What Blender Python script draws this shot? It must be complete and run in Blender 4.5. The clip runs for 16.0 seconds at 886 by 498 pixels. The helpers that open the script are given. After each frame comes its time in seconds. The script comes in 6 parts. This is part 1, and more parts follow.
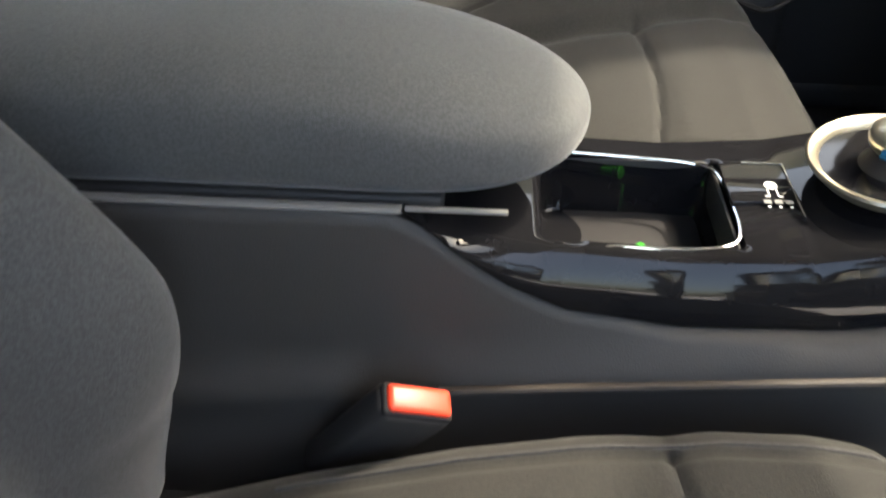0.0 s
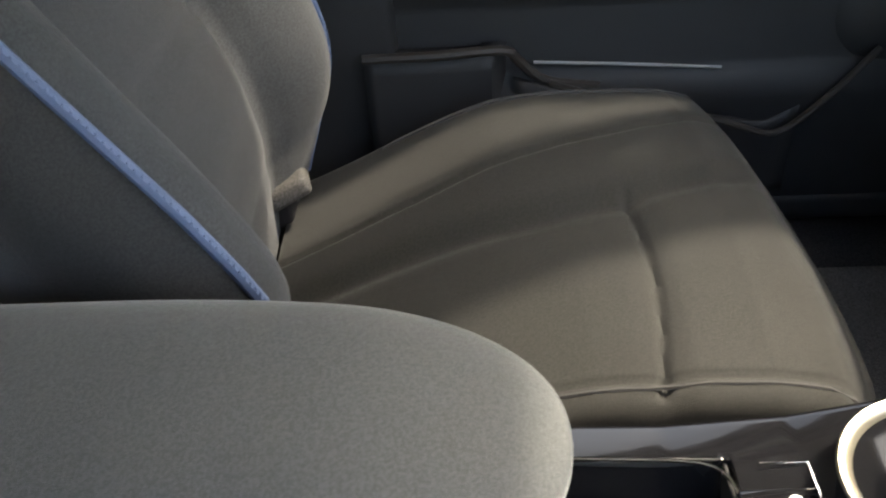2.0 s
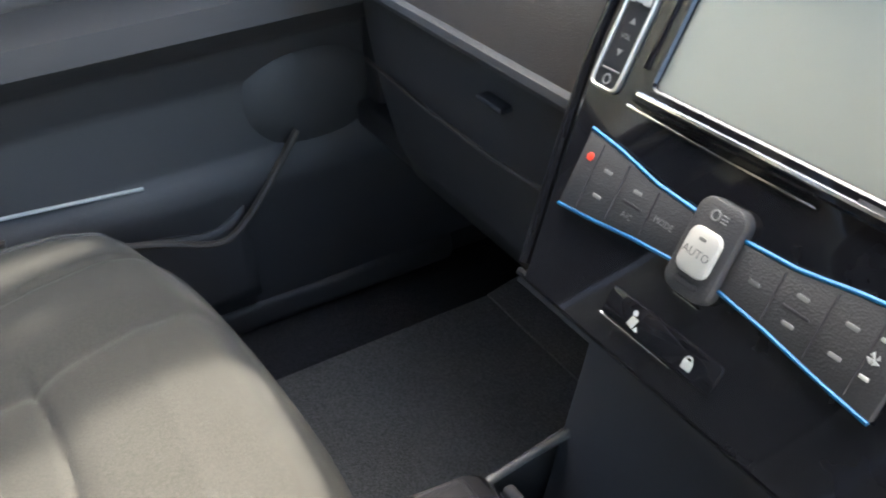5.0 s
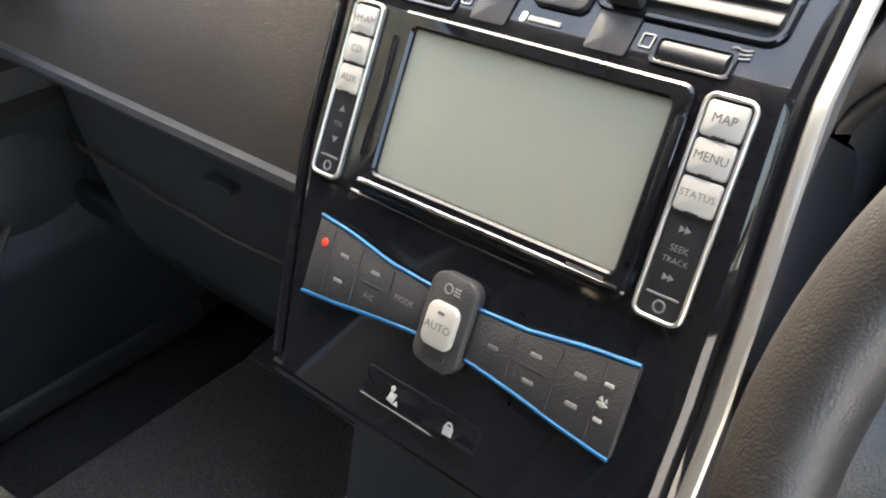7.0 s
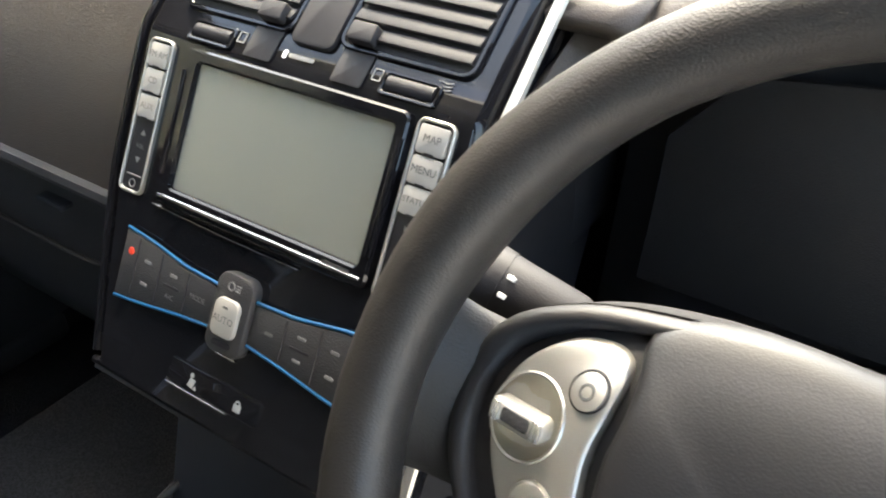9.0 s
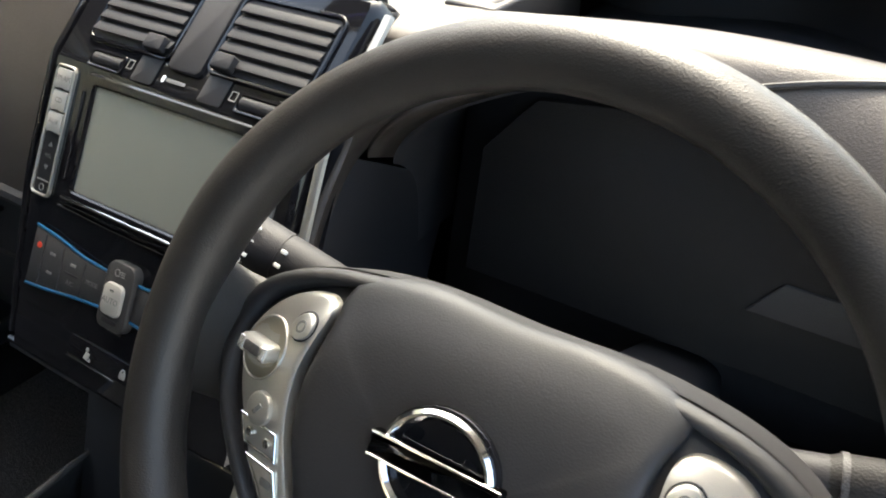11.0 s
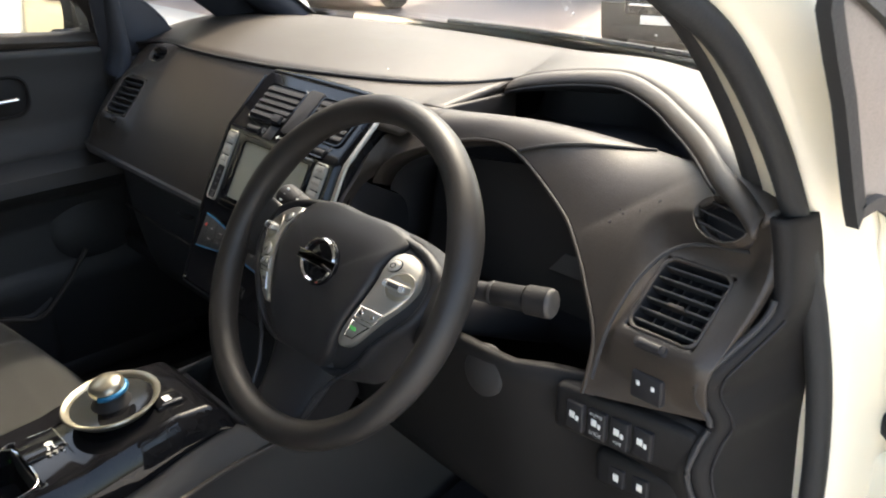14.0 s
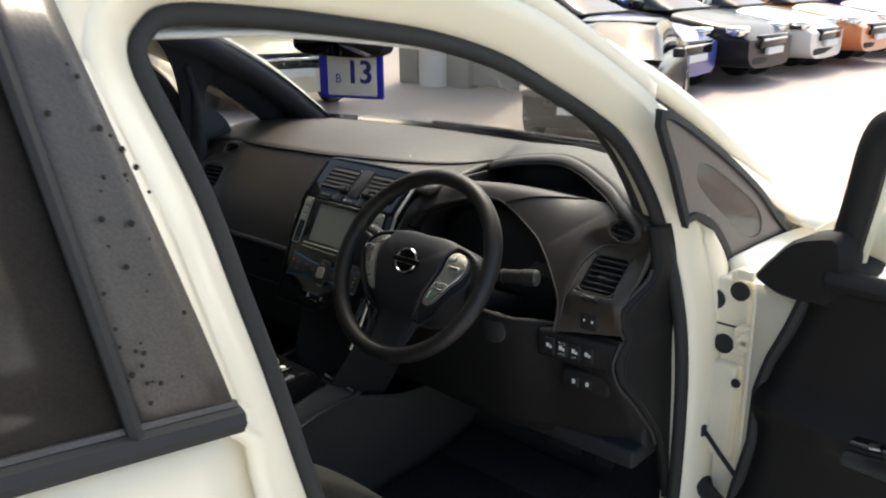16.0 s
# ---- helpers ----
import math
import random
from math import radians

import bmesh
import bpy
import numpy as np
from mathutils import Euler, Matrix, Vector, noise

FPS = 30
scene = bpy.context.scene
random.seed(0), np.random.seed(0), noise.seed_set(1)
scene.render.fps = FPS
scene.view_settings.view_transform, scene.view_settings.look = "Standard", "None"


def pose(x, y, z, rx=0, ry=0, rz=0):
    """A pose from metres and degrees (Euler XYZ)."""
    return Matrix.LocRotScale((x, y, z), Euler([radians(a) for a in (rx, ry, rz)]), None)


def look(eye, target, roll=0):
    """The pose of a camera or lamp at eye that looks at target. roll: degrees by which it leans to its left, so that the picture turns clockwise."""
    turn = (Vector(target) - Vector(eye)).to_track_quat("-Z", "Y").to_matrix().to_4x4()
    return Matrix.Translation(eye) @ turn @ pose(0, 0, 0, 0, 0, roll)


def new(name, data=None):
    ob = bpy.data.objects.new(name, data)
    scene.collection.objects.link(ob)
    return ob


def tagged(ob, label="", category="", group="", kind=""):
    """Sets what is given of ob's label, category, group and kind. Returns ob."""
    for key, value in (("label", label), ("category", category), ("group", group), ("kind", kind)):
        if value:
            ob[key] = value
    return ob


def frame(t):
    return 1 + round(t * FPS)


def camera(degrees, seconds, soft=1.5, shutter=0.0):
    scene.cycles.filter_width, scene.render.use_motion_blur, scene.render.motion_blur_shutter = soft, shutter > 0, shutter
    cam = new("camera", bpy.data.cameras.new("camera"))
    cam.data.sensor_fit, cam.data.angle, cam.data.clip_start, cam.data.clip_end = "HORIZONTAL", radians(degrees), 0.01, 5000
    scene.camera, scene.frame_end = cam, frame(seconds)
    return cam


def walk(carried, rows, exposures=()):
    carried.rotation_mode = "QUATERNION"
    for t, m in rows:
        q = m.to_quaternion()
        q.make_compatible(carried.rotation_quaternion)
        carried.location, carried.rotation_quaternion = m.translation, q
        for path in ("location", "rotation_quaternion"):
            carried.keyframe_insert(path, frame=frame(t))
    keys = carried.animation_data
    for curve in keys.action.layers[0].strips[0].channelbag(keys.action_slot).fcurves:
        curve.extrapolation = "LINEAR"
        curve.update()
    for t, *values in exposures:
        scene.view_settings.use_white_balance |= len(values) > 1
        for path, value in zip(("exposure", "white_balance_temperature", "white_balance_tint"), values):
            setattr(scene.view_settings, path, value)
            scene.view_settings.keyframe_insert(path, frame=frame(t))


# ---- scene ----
# ---- camera and walk ----
cam = camera(54.4, 16.0, soft=1.9, shutter=0.3)
PATH = [
    (0, (0.5775, -0.5826, 1.0711), (-0.9613, -0.6378, -0.2053), 1.07),
    (0.5, (0.4524, -0.6053, 1.0829), (-1.0901, -0.6039, -0.1901), 0.07),
    (1, (0.3713, -0.5915, 1.1125), (-1.1738, -0.6369, -0.1567), -2.71),
    (1.5, (0.3492, -0.5802, 1.1390), (-1.1983, -0.6722, -0.1246), -4.02),
    (2, (0.3433, -0.5439, 1.1841), (-1.1970, -0.6442, -0.0876), -4.36),
    (2.5, (0.3315, -0.4698, 1.2125), (-1.2034, -0.5578, -0.0668), -5.15),
    (3, (0.3267, -0.4295, 1.2165), (-1.2049, -0.3958, -0.0692), -4.65),
    (3.5, (0.3039, -0.3930, 1.1881), (-1.2451, -0.1917, -0.0610), -4.48),
    (4, (0.2793, -0.3776, 1.1566), (-1.2885, 0.0186, -0.0202), -4.14),
    (4.5, (0.2656, -0.3476, 1.1228), (-1.2818, 0.2425, 0.0015), -3.47),
    (5, (0.2600, -0.3300, 1.1224), (-1.1969, 0.4443, -0.0080), -3.53),
    (5.2, (0.2555, -0.3322, 1.1284), (-1.1466, 0.5197, -0.0155), -3.21),
    (7.3, (0.2533, -0.3131, 1.1775), (-0.8105, 0.9443, 0.0429), -2.19),
    (7.5, (0.2598, -0.3157, 1.1860), (-0.7685, 0.9603, 0.0394), -1.94),
    (8, (0.2983, -0.3226, 1.1874), (-0.7053, 0.9912, 0.0620), -1.34),
    (8.5, (0.3361, -0.3150, 1.1939), (-0.6378, 1.0234, 0.0713), -0.85),
    (9, (0.3680, -0.3201, 1.2086), (-0.5837, 1.0399, 0.0930), -0.35),
    (9.5, (0.4051, -0.3168, 1.2023), (-0.5335, 1.0511, 0.0851), -0.13),
    (10, (0.4403, -0.3156, 1.2132), (-0.4913, 1.0605, 0.1002), 0.15),
    (10.2, (0.4524, -0.3148, 1.2185), (-0.4719, 1.0665, 0.1059), 0.25),
    (12.3, (0.6722, -0.4244, 1.2993), (-0.4104, 0.9802, 0.3745), -0.28),
    (12.5, (0.7070, -0.4298, 1.2935), (-0.4194, 0.9610, 0.4008), -0.21),
    (13, (0.8259, -0.4558, 1.3122), (-0.4012, 0.8828, 0.4742), -0.26),
    (13.5, (0.9412, -0.5009, 1.3169), (-0.3748, 0.7721, 0.5124), -0.51),
    (14, (1.0480, -0.5915, 1.3519), (-0.3084, 0.6460, 0.5590), -0.65),
    (14.5, (1.1852, -0.7013, 1.3761), (-0.1728, 0.5381, 0.5889), -0.57),
    (15, (1.3242, -0.8164, 1.3949), (-0.0177, 0.4593, 0.6386), -0.58),
    (15.5, (1.3439, -0.9987, 1.4292), (0.0186, 0.3261, 0.7306), -0.47),
    (16, (1.4196, -1.2038, 1.4943), (0.1431, 0.2098, 0.8841), -0.40),
]
EXPOSURE = [(0, 3.45, 7300, 8), (2, 3.35, 7200, 8), (3, 3.35, 7100, 8), (4, 4.1, 6800, 6), (5.2, 4.7, 6700, 7), (7.5, 4.38, 7400, 9), (8.3, 4.08, 7300, 8), (10.2, 3.85, 7100, 5), (12.5, 2.4, 6900, 8), (13.5, 2.75, 7000, 8), (14.5, 2.42, 7300, 8), (15, 1.95, 7100, 7), (16, 1.45, 6900, 5)]
walk(cam, [(t, look(eye, target, roll)) for t, eye, target, roll in PATH], EXPOSURE)

# ---- world and light ----
SUN_WAY = Vector((0.30, -0.66, -1.0))
world = bpy.data.worlds.new("world")
scene.world = world
world.use_nodes = True
sky = world.node_tree.nodes.new("ShaderNodeTexSky")
sky.sky_type, sky.sun_disc = "NISHITA", False
sky.sun_elevation, sky.sun_rotation = radians(54.1), radians(-24.4)
sky.dust_density, sky.ozone_density = 4.0, 1.0
world.node_tree.links.new(sky.outputs[0], world.node_tree.nodes["Background"].inputs[0])
world.node_tree.nodes["Background"].inputs[1].default_value = 0.15
lamp = bpy.data.lights.new("sun", "SUN")
lamp.energy, lamp.angle, lamp.color = 0.9, radians(2.5), (1, 0.94, 0.84)
sun = new("sun", lamp)
sun.matrix_world = look((0, 0, 6), Vector((0, 0, 6)) + SUN_WAY)


# ---- materials ----
def material(name, col, rough=0.6, metal=0.0, coat=0.0, bump=(), vary=0.0, vary_scale=6.0, transmission=0.0, ior=1.45, spec=0.5, sheen=0.0, speck=0.0):
    """A surface with base colour, slow stains (vary), fine relief (bump: rows of scale, strength, kind) and specks."""
    m = bpy.data.materials.new(name)
    m.use_nodes = True
    tree = m.node_tree
    nodes, links = tree.nodes, tree.links
    b = nodes["Principled BSDF"]
    b.inputs["Base Color"].default_value = (*col, 1)
    b.inputs["Roughness"].default_value = rough
    b.inputs["Metallic"].default_value = metal
    b.inputs["Coat Weight"].default_value = coat
    b.inputs["Coat Roughness"].default_value = 0.04
    b.inputs["Transmission Weight"].default_value = transmission
    b.inputs["IOR"].default_value = ior
    b.inputs["Specular IOR Level"].default_value = spec
    b.inputs["Sheen Weight"].default_value = sheen
    b.inputs["Sheen Roughness"].default_value = 0.4
    place = nodes.new("ShaderNodeTexCoord")
    if vary:
        n = nodes.new("ShaderNodeTexNoise")
        n.inputs["Scale"].default_value, n.inputs["Detail"].default_value = vary_scale, 6
        links.new(place.outputs["Object"], n.inputs["Vector"])
        ramp = nodes.new("ShaderNodeMapRange")
        ramp.inputs["To Min"].default_value, ramp.inputs["To Max"].default_value = 1 - vary, 1 + vary
        links.new(n.outputs["Fac"], ramp.inputs["Value"])
        grow = nodes.new("ShaderNodeVectorMath")
        grow.operation = "SCALE"
        grow.inputs[0].default_value = col
        links.new(ramp.outputs[0], grow.inputs["Scale"])
        out = grow.outputs[0]
        if speck:
            fine = nodes.new("ShaderNodeTexNoise")
            fine.inputs["Scale"].default_value, fine.inputs["Detail"].default_value = 420, 2
            links.new(place.outputs["Object"], fine.inputs["Vector"])
            r2 = nodes.new("ShaderNodeMapRange")
            r2.inputs["From Min"].default_value, r2.inputs["From Max"].default_value = 0.35, 0.65
            r2.inputs["To Min"].default_value, r2.inputs["To Max"].default_value = 1 - speck, 1 + speck
            links.new(fine.outputs["Fac"], r2.inputs["Value"])
            g2 = nodes.new("ShaderNodeVectorMath")
            g2.operation = "SCALE"
            links.new(out, g2.inputs[0])
            links.new(r2.outputs[0], g2.inputs["Scale"])
            out = g2.outputs[0]
        links.new(out, b.inputs["Base Color"])
        r3 = nodes.new("ShaderNodeMapRange")
        r3.inputs["To Min"].default_value, r3.inputs["To Max"].default_value = max(0.0, rough * (1 - vary)), min(1.0, rough * (1 + vary))
        links.new(n.outputs["Fac"], r3.inputs["Value"])
        links.new(r3.outputs[0], b.inputs["Roughness"])
    last = None
    for scale, strength, kind in bump:
        tex = nodes.new({"noise": "ShaderNodeTexNoise", "cells": "ShaderNodeTexVoronoi", "weave": "ShaderNodeTexWave"}[kind])
        tex.inputs["Scale"].default_value = scale
        links.new(place.outputs["Object"], tex.inputs["Vector"])
        bm = nodes.new("ShaderNodeBump")
        bm.inputs["Strength"].default_value, bm.inputs["Distance"].default_value = strength, 0.002
        links.new(tex.outputs[0], bm.inputs["Height"])
        if last:
            links.new(last.outputs[0], bm.inputs["Normal"])
        last = bm
    if last:
        links.new(last.outputs[0], b.inputs["Normal"])
    return m


def pane_material(name, tint, rough=0.0, sheen=0.04):
    """Thin glass: clear straight through, with a mirror sheen that grows at a grazing view."""
    m = bpy.data.materials.new(name)
    m.use_nodes = True
    nodes, links = m.node_tree.nodes, m.node_tree.links
    nodes.remove(nodes["Principled BSDF"])
    clear, gloss_node, mix, fres = (nodes.new("ShaderNode" + k) for k in ("BsdfTransparent", "BsdfGlossy", "MixShader", "LayerWeight"))
    clear.inputs["Color"].default_value = (*tint, 1)
    gloss_node.inputs["Roughness"].default_value = rough
    power, scale = nodes.new("ShaderNodeMath"), nodes.new("ShaderNodeMath")
    power.operation, scale.operation = "POWER", "MULTIPLY_ADD"
    fres.inputs["Blend"].default_value = 0.5
    power.inputs[1].default_value = 5
    scale.inputs[1].default_value, scale.inputs[2].default_value = 0.9, sheen
    links.new(fres.outputs["Facing"], power.inputs[0])
    links.new(power.outputs[0], scale.inputs[0])
    links.new(scale.outputs[0], mix.inputs[0])
    links.new(clear.outputs[0], mix.inputs[1])
    links.new(gloss_node.outputs[0], mix.inputs[2])
    links.new(mix.outputs[0], nodes["Material Output"].inputs["Surface"])
    return m


FABRIC = material("seat_fabric", (0.0182, 0.0176, 0.0150), 0.9, bump=((900, 0.35, "noise"), (60, 0.05, "noise")), vary=0.14, vary_scale=9, sheen=0.10, speck=0.22)
# the cushion's cloth again, with cool sky light put into the colour
BACK = material("backrest_fabric_skylit", (0.036, 0.0385, 0.041), 0.9, bump=((900, 0.35, "noise"), (60, 0.05, "noise")), vary=0.14, vary_scale=9, sheen=0.15, speck=0.22)
FABRIC_SIDE = material("seat_side_fabric", (0.040, 0.039, 0.038), 0.9, bump=((900, 0.35, "noise"),), vary=0.12, vary_scale=9, sheen=0.2, speck=0.2)
PIPING = material("blue_piping", (0.105, 0.145, 0.245), 0.7, bump=((700, 0.3, "noise"),), vary=0.1)
ARM = material("armrest_fabric", (0.068, 0.071, 0.070), 0.88, bump=((1100, 0.25, "noise"),), vary=0.1, vary_scale=12, sheen=0.3, speck=0.16)
DASH = material("dash_plastic", (0.039, 0.031, 0.0245), 0.48, bump=((900, 0.16, "cells"), (250, 0.06, "noise")), vary=0.12, vary_scale=5, speck=0.06)
TRIM = material("trim_plastic", (0.029, 0.0275, 0.027), 0.58, bump=((800, 0.16, "cells"),), vary=0.15, vary_scale=7)
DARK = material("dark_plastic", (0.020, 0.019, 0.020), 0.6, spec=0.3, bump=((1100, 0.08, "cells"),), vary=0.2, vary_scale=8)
GLOSS = material("piano_black", (0.007, 0.007, 0.008), 0.045, spec=0.32, vary=0.3, vary_scale=30)
LEATHER = material("wheel_leather", (0.020, 0.018, 0.0165), 0.44, spec=0.38, bump=((1100, 0.12, "cells"), (90, 0.02, "noise")), vary=0.14, vary_scale=14)
HUB = material("hub_plastic", (0.020, 0.0193, 0.020), 0.46, spec=0.36, bump=((1100, 0.06, "cells"),), vary=0.12, vary_scale=10)
SILVER = material("silver_paint", (0.43, 0.41, 0.36), 0.36, metal=0.75, bump=((1500, 0.06, "noise"),), vary=0.08, vary_scale=15)
SATIN = material("satin_metal", (0.40, 0.37, 0.29), 0.3, metal=0.85, bump=((1500, 0.05, "noise"),), vary=0.1, vary_scale=15)
CHROME = material("chrome", (0.75, 0.74, 0.72), 0.1, metal=1.0, vary=0.2, vary_scale=20)
BLUE = material("blue_trim", (0.006, 0.10, 0.22), 0.36, metal=0.3, coat=0.15)
BUTTON = material("pale_button", (0.34, 0.325, 0.285), 0.45, vary=0.08, vary_scale=25)
INK = material("button_print", (0.10, 0.10, 0.09), 0.6)
FAINT = material("faint_print", (0.17, 0.165, 0.155), 0.55)
MARK = material("worn_print", (0.34, 0.34, 0.31), 0.55)
PRINT = material("white_print", (0.72, 0.72, 0.68), 0.5)
RED = material("red_plastic", (0.75, 0.06, 0.03), 0.35, vary=0.08, vary_scale=30)
GREEN = material("green_print", (0.12, 0.5, 0.12), 0.5)
# pale base: glare on the dark display is put into the colour
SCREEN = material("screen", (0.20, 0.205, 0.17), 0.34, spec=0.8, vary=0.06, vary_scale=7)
PAINT = material("white_paint", (0.83, 0.77, 0.61), 0.28, coat=0.8, vary=0.03, vary_scale=3, bump=((40, 0.015, "noise"),))
RUBBER = material("rubber_seal", (0.018, 0.018, 0.018), 0.7, bump=((300, 0.2, "noise"),), vary=0.15)
CONSOLE = material("console_plastic", (0.044, 0.041, 0.038), 0.6, bump=((800, 0.16, "cells"),), vary=0.15, vary_scale=7)
LOWER = material("lower_plastic", (0.015, 0.014, 0.0135), 0.62, spec=0.2, bump=((800, 0.16, "cells"),), vary=0.15, vary_scale=7)
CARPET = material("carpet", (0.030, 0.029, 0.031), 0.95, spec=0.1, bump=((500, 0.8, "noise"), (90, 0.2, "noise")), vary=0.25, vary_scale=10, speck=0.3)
# raised above the carpet: light on the passenger mat is put into the colour
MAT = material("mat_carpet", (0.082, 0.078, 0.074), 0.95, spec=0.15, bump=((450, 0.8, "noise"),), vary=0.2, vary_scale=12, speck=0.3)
HEADLINER = material("headliner", (0.5, 0.49, 0.46), 0.9, bump=((600, 0.2, "noise"),), vary=0.05)
GLASS = pane_material("glass", (0.94, 0.96, 0.95))
TINT = pane_material("tinted_glass", (0.006, 0.006, 0.006), 0.06, 0.06)
# clear glass whose grey-green reflection is put into the tint
GREY_GLASS = pane_material("reflection_tinted_glass", (0.40, 0.42, 0.39), 0.02, 0.05)
# dust film, plus brownish blotchy reflections put into the base colour
PRIVACY = material("dusty_privacy_glass", (0.034, 0.030, 0.027), 0.16, vary=0.5, vary_scale=5, speck=0.12, spec=0.35)
FRIT = material("black_frit", (0.064, 0.055, 0.047), 0.35, vary=0.35, vary_scale=12, speck=0.2, bump=((80, 0.1, "noise"),))
MIRROR = material("mirror", (0.9, 0.9, 0.9), 0.02, metal=1.0)
DIMMED = material("dimmed_mirror", (0.06, 0.06, 0.065), 0.05, metal=1.0)
PILLAR = material("pillar_trim", (0.03, 0.033, 0.042), 0.7, bump=((800, 0.15, "noise"),), vary=0.1)
CONCRETE = material("yard_paving", (0.62, 0.59, 0.55), 0.75, bump=((30, 0.25, "noise"),), vary=0.2, vary_scale=0.7)


# ---- building helpers ----
def surf(fn, nu, nv, cu=False, cv=False):
    """A sheet of quads over fn(s, t), s and t from 0 to 1; cu, cv: closed that way."""
    a, b = (nu if cu else nu + 1), (nv if cv else nv + 1)
    verts = [tuple(fn(i / nu, j / nv)) for i in range(a) for j in range(b)]
    faces = []
    for i in range(nu):
        for j in range(nv):
            i2, j2 = (i + 1) % a, (j + 1) % b
            faces.append((i * b + j, i2 * b + j, i2 * b + j2, i * b + j2))
    return verts, faces


def rings(loops, caps=True, closed=False):
    """A skin over loops of equal length; caps close its ends."""
    n = len(loops[0])
    verts = [tuple(p) for loop in loops for p in loop]
    faces = []
    m = len(loops)
    for i in range(m if closed else m - 1):
        for j in range(n):
            a, b = i * n, (i + 1) % m * n
            faces.append((a + j, a + (j + 1) % n, b + (j + 1) % n, b + j))
    if caps and not closed:
        faces.append(tuple(reversed(range(n))))
        faces.append(tuple(range((m - 1) * n, m * n)))
    return verts, faces


def without(geo, test):
    """The sheet with a hole: faces whose middle passes the test are left out."""
    verts, faces = geo
    return verts, [f for f in faces if not test(sum((Vector(verts[i]) for i in f), Vector()) / len(f))]


def cat(*geos):
    verts, faces = [], []
    for v, f in geos:
        o = len(verts)
        verts += v
        faces += [tuple(i + o for i in face) for face in f]
    return verts, faces


def moved(geo, m):
    return [tuple(m @ Vector(v)) for v in geo[0]], geo[1]


def mirrored(geo):
    return [(-x, y, z) for x, y, z in geo[0]], [tuple(reversed(f)) for f in geo[1]]


def curve(points, n, closed=False):
    """n + 1 places along a smooth line through the points (n when closed)."""
    p = [Vector(q) for q in points]
    k = len(p)
    out = []
    spans = k if closed else k - 1
    for i in range(n if closed else n + 1):
        s = i / n * spans
        a = min(int(s), spans - 1)
        f = s - a
        if closed:
            q = [p[(a + d) % k] for d in (-1, 0, 1, 2)]
        else:
            q = [p[max(0, min(k - 1, a + d))] for d in (-1, 0, 1, 2)]
        out.append(0.5 * (2 * q[1] + (q[2] - q[0]) * f + (2 * q[0] - 5 * q[1] + 4 * q[2] - q[3]) * f * f + (3 * q[1] - q[0] - 3 * q[2] + q[3]) * f ** 3))
    return out


def tube(path, r, n=10, closed=False, flat=1.0, up=(0, 0, 1)):
    """A round bar along a path; r a number or one a place; flat squeezes it along up."""
    path = [Vector(p) for p in path]
    loops = []
    k = len(path)
    for i, p in enumerate(path):
        a, b = path[(i - 1) % k if closed else max(0, i - 1)], path[(i + 1) % k if closed else min(k - 1, i + 1)]
        way = (b - a).normalized()
        side = way.cross(Vector(up))
        side = side.normalized() if side.length > 1e-6 else Vector((1, 0, 0))
        top = side.cross(way)
        rr = r[i] if isinstance(r, (list, tuple)) else r
        loops.append([p + side * rr * math.cos(j * math.tau / n) + top * rr * flat * math.sin(j * math.tau / n) for j in range(n)])
    return rings(loops, not closed, closed)


def inset(outline, d):
    """A 2D outline drawn in by d."""
    out = []
    k = len(outline)
    area = sum(outline[i][0] * outline[(i + 1) % k][1] - outline[(i + 1) % k][0] * outline[i][1] for i in range(k))
    sign = 1 if area > 0 else -1
    for i in range(k):
        a, b, c = (Vector(outline[(i + q) % k]) for q in (-1, 0, 1))
        n1, n2 = (b - a), (c - b)
        n1, n2 = Vector((-n1.y, n1.x)).normalized(), Vector((-n2.y, n2.x)).normalized()
        m = n1 + n2
        m = m / max(0.5, m.length_squared / 2) if m.length > 1e-6 else n1
        out.append(tuple(b + sign * m * d))
    return out


def prism(outline, at, w0, w1, bevel=0.001):
    """A plate with an outline in u, v, from w0 up to w1, its upper edge rounded; at(u, v, w) gives places."""
    small = inset(outline, bevel)
    half = inset(outline, bevel * 0.3)
    k = bevel if w1 > w0 else -bevel
    loops = [[at(u, v, w) for u, v in o] for o, w in ((outline, w0), (outline, w1 - k), (half, w1 - 0.3 * k), (small, w1))]
    return rings(loops)


def rrect(u0, v0, u1, v1, r, n=4, skew=0.0):
    """A rectangle with round corners, as an outline."""
    out = []
    for cu, cv, a0 in ((u1 - r, v0 + r, -90), (u1 - r, v1 - r, 0), (u0 + r, v1 - r, 90), (u0 + r, v0 + r, 180)):
        for i in range(n + 1):
            a = radians(a0 + 90 * i / n)
            u, v = cu + r * math.cos(a), cv + r * math.sin(a)
            out.append((u + skew * (v - v0), v))
    return out


def disc(u, v, r, n=24, ry=None):
    return [(u + r * math.cos(i * math.tau / n), v + (ry or r) * math.sin(i * math.tau / n)) for i in range(n)]


def frame_ring(outer, inner, at, w0, w1, bevel=0.0008):
    """A raised rim between two outlines of equal length."""
    def row(o, w):
        return [at(u, v, w) for u, v in o]
    return rings([row(outer, w0), row(outer, w1 - bevel), row(inset(outer, bevel), w1), row(inset(inner, -bevel), w1), row(inner, w1 - bevel), row(inner, w0)], False)


